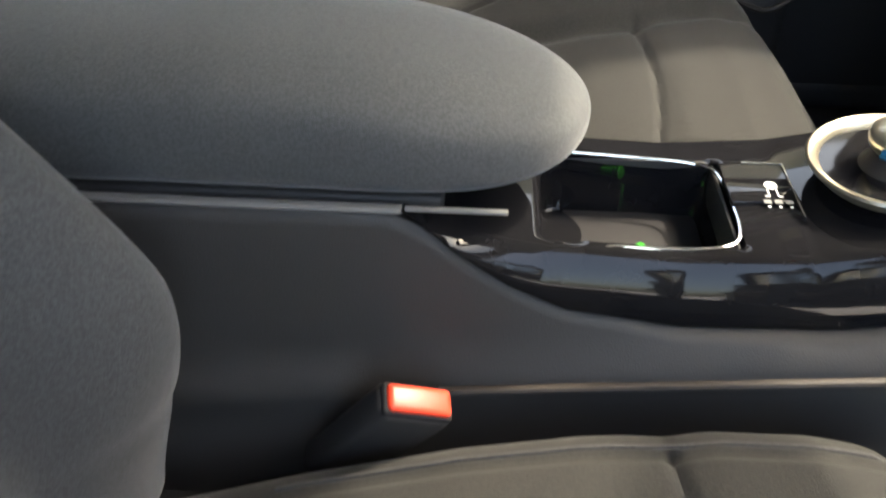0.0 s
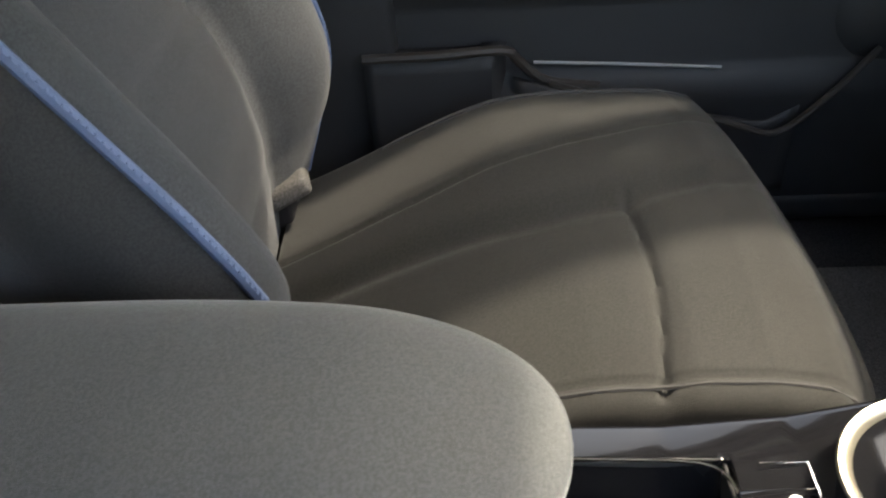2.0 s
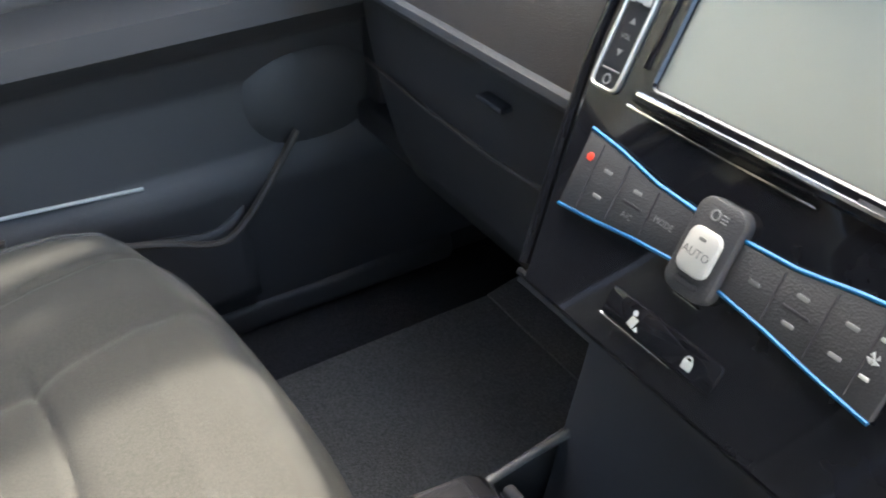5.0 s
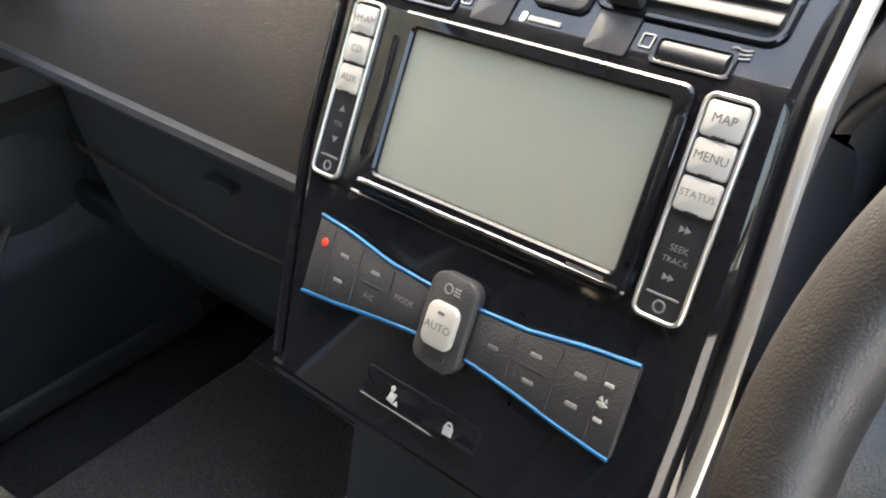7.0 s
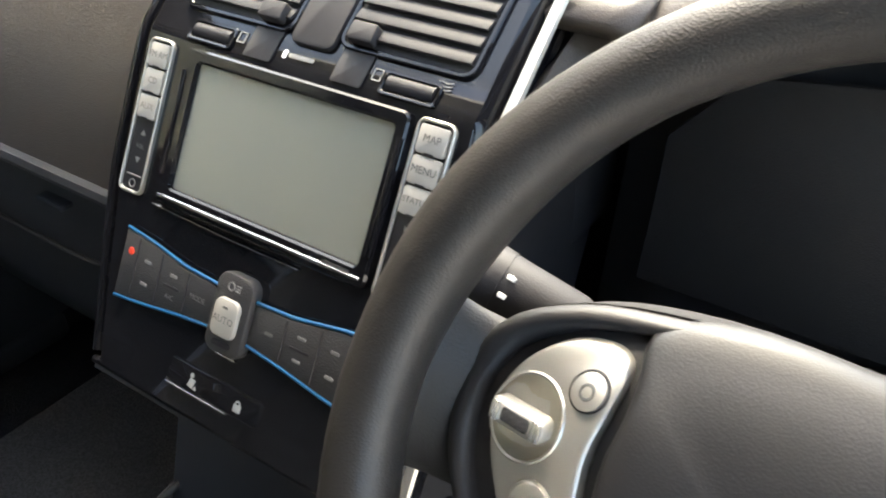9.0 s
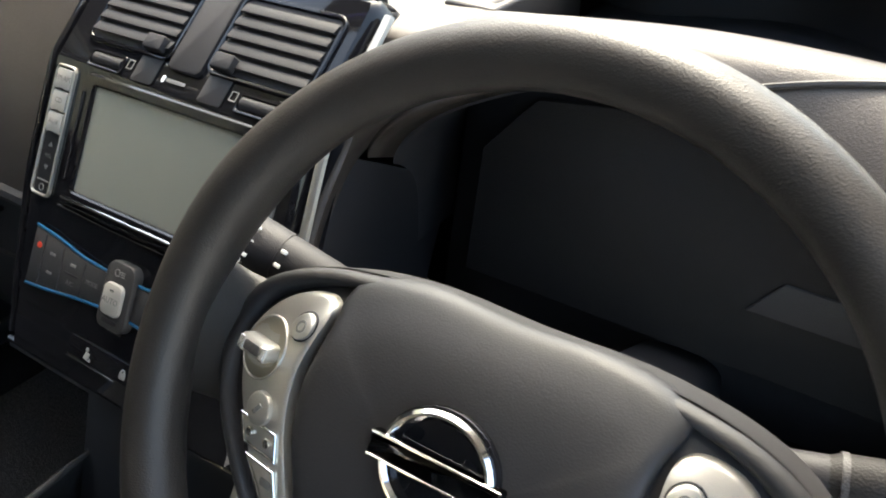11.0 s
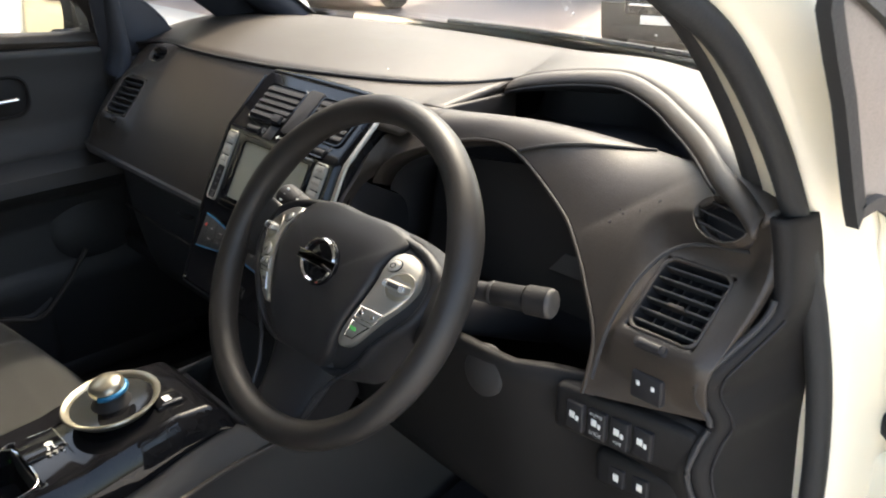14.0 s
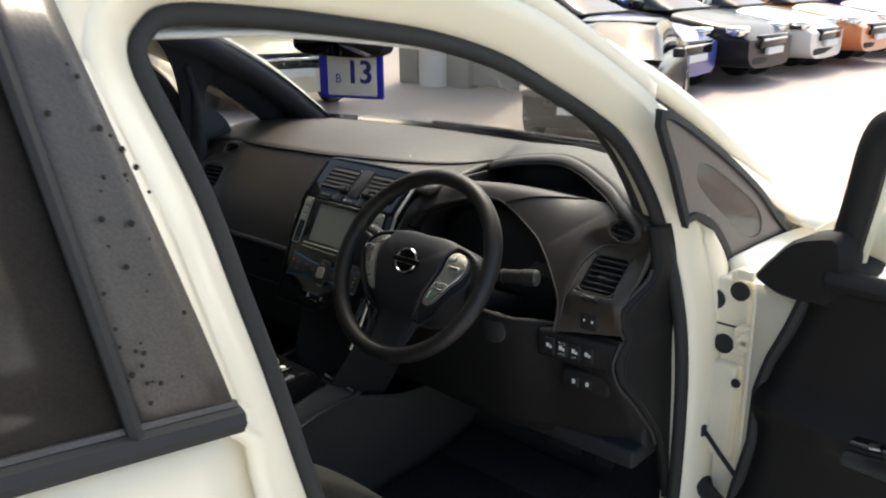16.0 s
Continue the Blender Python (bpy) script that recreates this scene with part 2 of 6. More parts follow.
def rbox(a, b, r=0.01, seg=3, turn=None):
    """A box from corner a to corner b with round edges."""
    bm = bmesh.new()
    bmesh.ops.create_cube(bm, size=1)
    for v in bm.verts:
        v.co = [v.co[i] * (b[i] - a[i]) for i in range(3)]
    bmesh.ops.bevel(bm, geom=bm.edges[:], offset=min(r, *[abs(b[i] - a[i]) * 0.49 for i in range(3)]), segments=seg, profile=0.5, affect="EDGES")
    mid = Vector([(a[i] + b[i]) / 2 for i in range(3)])
    m = Matrix.Translation(mid) @ (turn or Matrix())
    bm.verts.index_update()
    geo = [tuple(m @ v.co) for v in bm.verts], [tuple(v.index for v in f.verts) for f in bm.faces]
    bm.free()
    return geo


def revolve(profile, centre, axis, n=28):
    """A turned body: profile rows of radius and height along axis."""
    axis = Vector(axis).normalized()
    side = axis.orthogonal().normalized()
    other = axis.cross(side)
    c = Vector(centre)
    return rings([[c + axis * h + (side * math.cos(i * math.tau / n) + other * math.sin(i * math.tau / n)) * max(r, 1e-4) for i in range(n)] for r, h in profile])


def thing(name, base, label, category, group="", kind=""):
    ob = new(name)
    ob.location = base
    ob.empty_display_size = 0.05
    return tagged(ob, label, category, group, kind)


def base_of(ob):
    p = Vector((0, 0, 0))
    while ob:
        p += ob.location
        ob = ob.parent
    return p


def part(name, geo, mat, parent=None, label="", thick=0.0, smooth=40, bevel=0.0):
    """One mesh object from (verts, faces) in world places, under a thing or a part."""
    verts, faces = geo
    o = base_of(parent) if parent else Vector((0, 0, 0))
    me = bpy.data.meshes.new(name)
    me.from_pydata([tuple(Vector(v) - o) for v in verts], [], faces)
    me.materials.append(mat)
    bm = bmesh.new()
    bm.from_mesh(me)
    bmesh.ops.recalc_face_normals(bm, faces=bm.faces[:])
    bm.to_mesh(me)
    bm.free()
    me.polygons.foreach_set("use_smooth", [True] * len(me.polygons))
    me.set_sharp_from_angle(angle=radians(smooth))
    ob = new(name, me)
    if parent:
        ob.parent = parent
    if thick:
        mod = ob.modifiers.new("thickness", "SOLIDIFY")
        mod.thickness, mod.offset = abs(thick), -1 if thick > 0 else 1
    if label:
        ob["label"] = label
    return ob


def writing(name, text, origin, right, up, size, mat, parent, label=""):
    """Flat lettering centred at origin."""
    font = bpy.data.curves.new(name, "FONT")
    font.body, font.size, font.align_x, font.align_y = text, size, "CENTER", "CENTER"
    font.resolution_u = 2
    tmp = bpy.data.objects.new(name, font)
    me = bpy.data.meshes.new_from_object(tmp)
    bpy.data.objects.remove(tmp)
    right, up = Vector(right).normalized(), Vector(up).normalized()
    out = right.cross(up)
    m = Matrix((right, up, out)).transposed().to_4x4()
    m.translation = Vector(origin) - base_of(parent)
    me.transform(m)
    me.materials.clear()
    me.materials.append(mat)
    ob = new(name, me)
    ob.parent = parent
    if label:
        ob["label"] = label
    return ob


def lerp(a, b, f):
    return a + (b - a) * f


def table(x, rows):
    """A value read off rows of (place, value), straight between them."""
    if x <= rows[0][0]:
        return rows[0][1]
    for (a, p), (b, q) in zip(rows, rows[1:]):
        if x <= b:
            return p + (q - p) * (x - a) / (b - a)
    return rows[-1][1]


def smooth_table(x, rows):
    """The same with a soft bend at each row."""
    w = .012
    return sum(table(x + k * w, rows) * f for k, f in ((-2, .1), (-1, .24), (0, .32), (1, .24), (2, .1)))


def bell(x, w):
    return math.exp(-(x / w) ** 2)


# ---- yard ----
def sheet(name, x0, y0, x1, y1, z, mat, n=1):
    return part(name, surf(lambda s, t: (lerp(x0, x1, s), lerp(y0, y1, t), z), n, n), mat)


tagged(sheet("ground", -400, -400, 400, 400, 0.0, CONCRETE, 4), "pale paved yard round the parked cars", "ground", kind="structure")

def holed(outer, inner):
    """A flat sheet between two outlines."""
    bm = bmesh.new()
    edges = []
    for line in (outer, inner):
        vs = [bm.verts.new(p) for p in line]
        edges += [bm.edges.new((vs[i], vs[(i + 1) % len(vs)])) for i in range(len(vs))]
    bmesh.ops.triangle_fill(bm, edges=edges, use_beauty=True)
    bm.verts.index_update()
    geo = ([v.co.copy() for v in bm.verts], [tuple(v.index for v in f.verts) for f in bm.faces])
    bm.free()
    return geo


# ---- car body ----
car = thing("car_body", (0, -0.6, 0), "white hatchback car shell with its driver door open", "car")

OPENING = [(.669, -.803, 1.42), (.662, -.784, 1.455), (.660, -.746, 1.469), (.661, -.65, 1.463), (.663, -.538, 1.449), (.668, -.394, 1.426), (.674, -.265, 1.39),
           (.682, -.169, 1.347), (.692, -.055, 1.290), (.702, .030, 1.236), (.718, .103, 1.142), (.735, .147, 1.045), (.752, .171, .95), (.765, .184, .85),
           (.772, .190, .72), (.775, .185, .50), (.772, .16, .37), (.765, .05, .33), (.765, -.42, .33), (.765, -.58, .37),
           (.762, -.635, .54), (.755, -.680, .86), (.743, -.707, 1.0), (.726, -.723, 1.096), (.711, -.740, 1.18), (.695, -.759, 1.273), (.683, -.778, 1.338)]
LOOP = curve(OPENING, 135, closed=True)


def outward(i, d, dx):
    """A place d metres out of the door opening at step i, dx further from the middle of the car."""
    k = len(LOOP)
    way = LOOP[(i + 1) % k] - LOOP[(i - 1) % k]
    n = Vector((0, way.z, -way.y)).normalized()
    mid = Vector((0, -.25, .9))
    p = LOOP[i % k]
    if n.dot(Vector((0, p.y, p.z)) - mid) < 0:
        n = -n
    return p + n * d + Vector((dx, 0, 0))


def side_frame(flip):
    k = len(LOOP)
    f = mirrored if flip else (lambda g: g)
    part("door_seal", f(tube([outward(i, -.010, .0) for i in range(k)], .0125, 10, True, up=(1, 0, 0))), RUBBER, car, "black rubber seal round the door opening")
    rows = [[outward(i, d, dx) for i in range(k)] for d, dx in ((-.006, -.03), (-.004, .0), (.010, .022), (.040, .036), (.062, .046))]
    if flip:
        rows = rows[1:]
    part("door_frame", f(rings(rows, False)), PAINT, car, "cream-white painted door frame flange", thick=.006)
    front = [i for i in range(k) if LOOP[i].y > -.42 and LOOP[i].z > (1.30 if flip else .98)]
    part("opening_trim", f(tube([outward(i, .016, -.042) for i in sorted(front)], .020, 10)), RUBBER, car, "dark trim inside the door opening")
    # roof rail: the loop's stretch over the door, out to the roof skin
    top = [i for i in range(k) if LOOP[i].z > 1.24 and LOOP[i].y < .02]
    first = next(i for i in top if (i - 1) % k not in top)
    run = [(first + j) % k for j in range(len(top))]
    rail = []
    for i in run:
        a = outward(i, .062, .046)
        b = outward(i, .10, .015)
        c = outward(i, .13, -.05)
        rail.append([a, lerp(a, b, .6) + Vector((.012, 0, .004)), b, c])
    part("roof_rail", f(surf(lambda s, t: rail[round(s * (len(rail) - 1))][round(t * 3)], len(rail) - 1, 3)), PAINT, car, "white painted roof rail", thick=.01)


side_frame(False)
side_frame(True)


def roof_z(x, y):
    return table(y, ((-2.25, 1.40), (-1.7, 1.50), (-1.1, 1.545), (-.6, 1.53), (-.3, 1.49), (-.08, 1.43))) - .06 * (abs(x) / .62) ** 2.5


part("roof", surf(lambda s, t: (lerp(-.63, .63, s), lerp(-2.25, -.08, t), roof_z(lerp(-.63, .63, s), lerp(-2.25, -.08, t)) + .012), 24, 24), PAINT, car, "white roof panel", thick=.008)
part("headliner", surf(lambda s, t: (lerp(-.66, .66, s), lerp(-2.25, -.10, t), roof_z(lerp(-.63, .63, s), lerp(-2.25, -.08, t)) - .03), 16, 16), HEADLINER, car, "pale grey cloth headliner", thick=.006)


def screen_at(s, t):
    """The windscreen: s across, t from its base to its header."""
    a = 2 * s - 1
    base = Vector((.73 * a, .66 - .10 * a * a, 1.062))
    head = Vector((.60 * a, -.06 - .06 * a * a, 1.445 - .02 * a * a))
    return base.lerp(head, t) + Vector((0, .02, .03)) * math.sin(math.pi * t)


glass = part("windscreen", surf(screen_at, 24, 14), GLASS, car, "clear windscreen with water drops", thick=.005)
glass.visible_shadow = False
rng = random.Random(5)
drops = []
for i in range(150):
    if i < 60:
        f = i / 59
        p = screen_at(lerp(.64, .565, f) + rng.gauss(0, .004), lerp(.48, .05, f))
    else:
        p = screen_at(rng.uniform(.08, .92), rng.uniform(.03, .6))
    r = rng.uniform(.0012, .0035)
    drops.append(revolve(((r, 0), (r * .8, r * .35), (r * .3, r * .5)), p + Vector((0, .0005, .001)), (0, .5, .87), 7))
part("water_drop", cat(*drops), CHROME, glass, "clear water drops on the windscreen")["kind"] = "stuff"
part("windscreen_band", surf(lambda s, t: screen_at(s, .015 - .07 + .07 * t) + Vector((0, .004, .008)), 30, 2), RUBBER, car, "black band along the windscreen base", thick=.004)
for sign in (-1, 1):
    edge = [screen_at(.5 + sign * .485, i / 12) for i in range(13)]
    path = [p + Vector((sign * .012, .004, .004)) for p in edge]
    part("front_pillar", tube(path, .034, 12, flat=.8), PAINT, car, "white painted front pillar")
    inner = [p + Vector((-sign * .018, -.016, -.016)) for p in edge]
    low = inner[0] - inner[1]
    inner = [inner[0] + low * 2.2 + Vector((0, 0, -.03)), inner[0] + low * 1.1 + Vector((0, 0, -.01))] + inner
    part("pillar_trim", tube(inner, .050, 16, flat=.75), PILLAR, car, "dark grey fabric-textured pillar trim")
    # quarter window
    q = [(-.010, 1.288), (.045, 1.190), (.095, 1.104), (.105, 1.098), (.140, 1.096), (.200, 1.068), (.255, 1.022), (.300, .972), (.325, .960), (.450, .956), (.575, .955), (.588, .962), (.500, 1.020), (.385, 1.100), (.160, 1.220)]
    clear = [(.128, 1.185), (.130, 1.165), (.140, 1.148), (.165, 1.130), (.190, 1.112), (.260, 1.068), (.300, 1.040), (.340, 1.015), (.390, 1.000), (.430, 1.001), (.425, 1.036), (.360, 1.085), (.180, 1.176)]
    if sign < 0:
        clear = [(.135, 1.190), (.128, 1.165), (.150, 1.125), (.200, 1.095), (.270, 1.045), (.310, 1.005), (.34, .985), (.45, .978), (.50, .985), (.47, 1.020), (.38, 1.085), (.25, 1.152), (.165, 1.198)]
    q, clear = ([tuple(p[:2]) for p in curve([(a, b, 0) for a, b in line], 50, closed=True)] for line in (q, clear))
    def ring_at(line, grow, x):
        return [Vector((sign * x, *p)) for p in inset(line, -grow)]
    part("quarter_window_frame", rings([ring_at(q, .007, .784), ring_at(q, .007, .795), ring_at(q, -.006, .797), ring_at(q, -.007, .790)], False), RUBBER, car, "black rubber quarter window surround", smooth=60)
    part("quarter_window_border", holed(ring_at(q, 0, .7905), ring_at(clear, 0, .7905)), FRIT, car, "dark printed glass border")
    pane = part("quarter_window", rings([ring_at(clear, .002, .789), ring_at(clear, .001, .786)]), GREY_GLASS if sign > 0 else GLASS, car, "clear part of the quarter glass")
    pane.visible_shadow = False
    # bonnet side, wing and cowl
    part("outer_pillar", surf(lambda s, t: Vector((sign * table(s, ((0, .70), (.6, .76), (1, .815))), lerp(-.10, .60, s) - .01 * t, 0)) + Vector((sign * (-.03 * t), -.0, lerp(1.352, .990, s ** 1.05) + .05 * t)), 16, 3), PAINT, car, "white outer pillar skin", thick=.012)
    if sign > 0:
        part("pillar_lining", surf(lambda s, t: Vector((sign * (table(s, ((0, .70), (.6, .76), (1, .815))) - .022), lerp(-.10, .60, s) - .02 + .01 * t, 0)) + Vector((sign * (-.035 * t), 0, lerp(1.352, .990, s ** 1.05) - .020 + .085 * t)), 16, 4), PILLAR, car, "dark trim inside the outer pillar", thick=.006)
    else:
        outer = [(.105, .98), (.092, 1.04), (.080, 1.10), (.066, 1.17), (.040, 1.25), (-.005, 1.325), (-.050, 1.375), (.045, 1.385), (.175, 1.322), (.345, 1.222), (.455, 1.150), (.555, 1.085), (.565, 1.045), (.40, 1.035), (.25, 1.02), (.17, .97)]
        hole = [(.146, 1.150), (.140, 1.185), (.150, 1.206), (.172, 1.206), (.238, 1.160), (.305, 1.118), (.358, 1.078), (.352, 1.066), (.30, 1.058), (.250, 1.056), (.225, 1.085), (.190, 1.118)]
        lines = []
        for row, n in ((outer, 64), (hole, 48)):
            lines.append([Vector((-.728 + .33 * (p.y - 1.05), p.x, p.y)) for p in curve([(a, b, 0) for a, b in row], n, closed=True)])
        lining = part("pillar_lining", holed(*lines), PILLAR, car, "dark blue-grey pillar trim round the quarter light", thick=.010)
        part("light_edge", tube(lines[1], .006, 8, True), PILLAR, lining, "rounded edge of the quarter light")
        part("sail_bulge", tube(curve([(-.722, .115, .985), (-.715, .125, 1.03), (-.700, .118, 1.10), (-.680, .104, 1.19), (-.650, .068, 1.27)], 20), [.040 - .0012 * i for i in range(21)], 16, flat=.6, up=(0, 1, 0)), PILLAR, lining, "rounded mirror corner trim")
    part("screen_border", surf(lambda s, t: screen_at(.5 + sign * lerp(.438, .497, s), lerp(0, .97, t)) + Vector((0, -.006, -.006)), 3, 14), RUBBER, car, "black printed border of the windscreen", thick=.002)
    part("wing", surf(lambda s, t: (sign * (.865 - .015 * math.cos(s * 2) - .05 * max(0, t - .8) / .2 - .10 * max(0, s - .75) ** 2 * 16 * .5), lerp(.285, 1.20, s), lerp(.30, .985 - .10 * s * s, t)), 16, 12), PAINT, car, "white front wing", thick=.01)

part("bonnet", surf(lambda s, t: (lerp(-.84, .84, s), lerp(.60, 1.42, t), 1.045 - .06 * abs(2 * s - 1) ** 2.5 - .22 * t ** 2), 20, 12), PAINT, car, "white bonnet", thick=.01)
part("front_bumper", surf(lambda s, t: ((2 * s - 1) * .80, 1.42 - .22 * abs(2 * s - 1) ** 3 + .05 * math.sin(math.pi * t), lerp(.22, .83, t)), 20, 8), PAINT, car, "white front bumper", thick=.01)
part("cowl", surf(lambda s, t: (lerp(-.76, .76, s), lerp(.57, .70, t) - .08 * (2 * s - 1) ** 2, 1.035 - .02 * t), 12, 3), DARK, car, "black cowl grille under the windscreen", thick=.01)
for sign in (-1, 1):
    part("wiper", tube([(sign * .05 - .25, .665, 1.075), (sign * .05, .645, 1.085), (sign * .05 + .28, .63, 1.088)], .008, 8, flat=.7), DARK, car)

# hinge posts, sills and floor
for sign in (-1, 1):
    post = cat(rbox((min(sign * .76, sign * .872), .245, .30), (max(sign * .76, sign * .872), .34, .960), .032, 5),
               rbox((min(sign * .775, sign * .855), .232, .60), (max(sign * .775, sign * .855), .26, .80), .020, 4), rbox((min(sign * .770, sign * .866), .236, .815), (max(sign * .770, sign * .866), .26, .965), .016, 4))
    part("hinge_post", post, PAINT, car, "white painted hinge post with black plugs")
    def corner(s, t):
        """The painted sheet from the door opening to the quarter window's lower edge."""
        z = lerp(.88, 1.088, t)
        near = min((p for p in LOOP if p.y > 0), key=lambda p: abs(p.z - z))
        far = table(z, ((.90, .315), (.972, .302), (1.022, .257), (1.068, .202), (1.096, .142), (1.12, .098)))
        a = Vector((near.x + .044, near.y + .050, z))
        b = Vector((.788, max(far, near.y + .054), z))
        p = a.lerp(b, s) + Vector((.010 * math.sin(math.pi * s), 0, 0))
        return Vector((sign * p.x, p.y, p.z))
    part("window_corner", surf(corner, 8, 12), PAINT, car, "cream-white panel under the quarter window", thick=.008)
    part("sill", rbox((min(sign * .775, sign * .86), -2.2, .20), (max(sign * .775, sign * .86), .30, .335), .03), PAINT, car, "white door sill")
for p, r in (((.797, .2355, .919), .019), ((.842, .2355, .944), .018), ((.821, .2355, .836), .019), ((.853, .2315, .766), .009)):
    part("post_plug", revolve(((r, 0), (r, .003), (r * .75, .0045), (r * .7, .003), (0, .003)), p, (0, -1, 0), 20), RUBBER, car, "round black rubber plug")
for z in (.862, .46):
    hinge = part("door_hinge", cat(rbox((.846, .212, z - .021), (.874, .246, z + .021), .006), rbox((.862, .196, z - .017), (.888, .226, z - .005), .004), rbox((.862, .196, z + .005), (.888, .226, z + .017), .004), tube([(.880, .205, z - .026), (.880, .205, z + .026)], .0065, 12)), PAINT, car, "white painted door hinge with a pin")
    part("hinge_bolt", revolve(((.0075, 0), (.0075, .005), (.004, .007)), (.857, .2125, z), (0, -1, 0), 6), PAINT, hinge)
part("check_bracket", cat(rbox((.838, .214, .972), (.872, .244, .992), .005), rbox((.826, .222, .965), (.846, .244, .985), .006)), PAINT, car, "white painted upper bracket")
part("post_bead", tube(curve([(.868, .236, .955), (.872, .232, .90), (.868, .232, .84), (.872, .234, .78), (.868, .236, .70)], 24), .006, 8), PAINT, car, "pressed bead along the hinge post")
part("hinge_seam", rbox((.775, .2335, .872), (.848, .2365, .8755), .0015), RUBBER, car, "panel seam on the hinge post")

# A continuous inner floor with toe board
part("floor_carpet", cat(surf(lambda s, t: (lerp(-.76, .76, s), lerp(-2.2, .30, t), .325 + .03 * bell(lerp(-.76, .76, s), .16)), 24, 12),
                         surf(lambda s, t: (lerp(-.76, .76, s), lerp(.30, .56, t), .325 + .36 * t ** 1.4), 8, 6)), CARPET, car, "dark grey floor carpet", thick=.03)
part("firewall", rbox((-.76, .54, .30), (.76, .60, 1.03), .01), DARK, car)
part("tail_panel", rbox((-.78, -2.42, .30), (.78, -2.25, 1.02), .06), PAINT, car, "white tailgate")
rear = part("rear_window", surf(lambda s, t: (lerp(-.62, .62, s) * (1 - .1 * t), lerp(-2.40, -2.24, t), lerp(1.0, 1.41, t)), 8, 4), TINT, car, "dark rear window", thick=.005)
rear.visible_shadow = False

# rear doors with their windows
for sign in (-1, 1):
    def skin(s, t):
        y = lerp(-.775, -1.75, s) + .06 * (1 - t) * (1 - s)
        z = lerp(.33, 1.098 + .13 * s, t)
        return (sign * (.808 + .022 * math.sin(math.pi * min(1, t * 1.1)) - .02 * t), y, z)
    door = part("rear_door", surf(skin, 14, 12), PAINT, car, "white rear door", thick=.02)
    part("belt_moulding", tube([(sign * .805, -.805, 1.105), (sign * .805, -.99, 1.134), (sign * .795, -1.75, 1.245)], .0135, 8, flat=1.0), RUBBER, door, "dusty black belt moulding")
    part("belt_lip", tube([(sign * .802, -.805, 1.119), (sign * .802, -.99, 1.148), (sign * .792, -1.75, 1.259)], .005, 6), FRIT, door, "dusty wiping lip of the window")
    def upper(y, t):
        """The side above the belt line at y, t upward."""
        rise = 1.10 + .13 * (-.773 - y)
        return Vector((sign * (.806 - .080 * t ** 1.15), y - .022 * t, rise + .33 * t))
    part("pillar_panel", surf(lambda s, t: upper(lerp(-.804 - .054 * t, -.902 - .010 * t, s), t * 1.12), 4, 8), FRIT, door, "dusty black window pillar panel", thick=.008)
    part("window_channel", tube([upper(-.905 - .010 * i / 5.4, i / 5.4) + Vector((sign * .004, 0, 0)) for i in range(7)], .007, 6), RUBBER, door)
    part("door_glass", surf(lambda s, t: upper(lerp(-.910 - .010 * t, -1.72, s), t * 1.12), 6, 4), PRIVACY, door, "dusty dark privacy glass with reflections in its blotchy colour", thick=.004)
    def edge_at(s, t):
        z = lerp(.36, 1.49, t)
        a = Vector((sign * (table(z, ((.37, .765), (.86, .755), (1.0, .743), (1.096, .726), (1.18, .711), (1.273, .695), (1.42, .669), (1.49, .655))) + .046),
                    table(z, ((.37, -.58), (.54, -.635), (.86, -.680), (1.0, -.707), (1.096, -.723), (1.18, -.740), (1.273, -.759), (1.338, -.778), (1.42, -.803), (1.49, -.826))) - .055, z))
        f = max(0, (z - 1.10) / .33)
        b = Vector((sign * (.797 - .080 * f ** 1.15), -.812 - .070 * f, z))
        if z < 1.098:
            b = Vector((sign * (.806 + .02 * math.sin(math.pi * min(1, (z - .33) / .72))), -.779 + .06 * (1.098 - z) / .77, z))
        return a.lerp(b, s)
    part("door_post", surf(edge_at, 4, 30), PAINT, door, "white door frame edge", thick=.02)
    spots = []
    for i in range(34):
        p = upper(rng.uniform(-.90, -.83), rng.uniform(.03, 1.0) ** .7) + Vector((sign * .0046, 0, 0))
        r = rng.uniform(.0012, .0034)
        spots.append(revolve(((r, 0), (r * .7, .0005), (0, .0006)), p, (sign, 0, .22), 7))
    part("dirt_spot", cat(*spots), LOWER, door, "dried dark drips on the pillar panel")["kind"] = "stuff"
    part("frame_top", tube([Vector((sign * .61, lerp(-.90, -1.75, s / 6), lerp(1.525, 1.50, s / 6))) for s in range(7)], .03, 8), PAINT, door, "white upper door frame")
    part("rear_quarter", surf(lambda s, t: (sign * (.835 - .10 * max(0, t - .6) ** 1.2), lerp(-1.74, -2.40, s), lerp(.30, 1.42 - .06 * s, t)), 8, 12), PAINT, car, "white rear quarter panel", thick=.02)

for x in (-.74, .74):
    for y in (.86, -1.86):
        wheel_hub = part("road_wheel", revolve(((.10, -.09), (.29, -.10), (.315, -.07), (.318, 0), (.315, .07), (.29, .10), (.20, .09), (.20, .06), (.05, .05), (0, .06)), (x, y, .318), (1 if x > 0 else -1, 0, 0), 32), RUBBER, car, "black road tyre")
        part("rim", revolve(((.20, .055), (.19, .075), (.10, .07), (.03, .085), (0, .085)), (x, y, .318), (1 if x > 0 else -1, 0, 0), 24), SILVER, wheel_hub, "silver alloy rim")


# ---- dashboard ----
dash = thing("dashboard", (0, .35, .6), "dark brown-grey grained dashboard with a deep instrument hood", "dashboard")


def face_y(z):
    """The dash face leans back as it rises."""
    return .17 + (z - 1.05) * .842


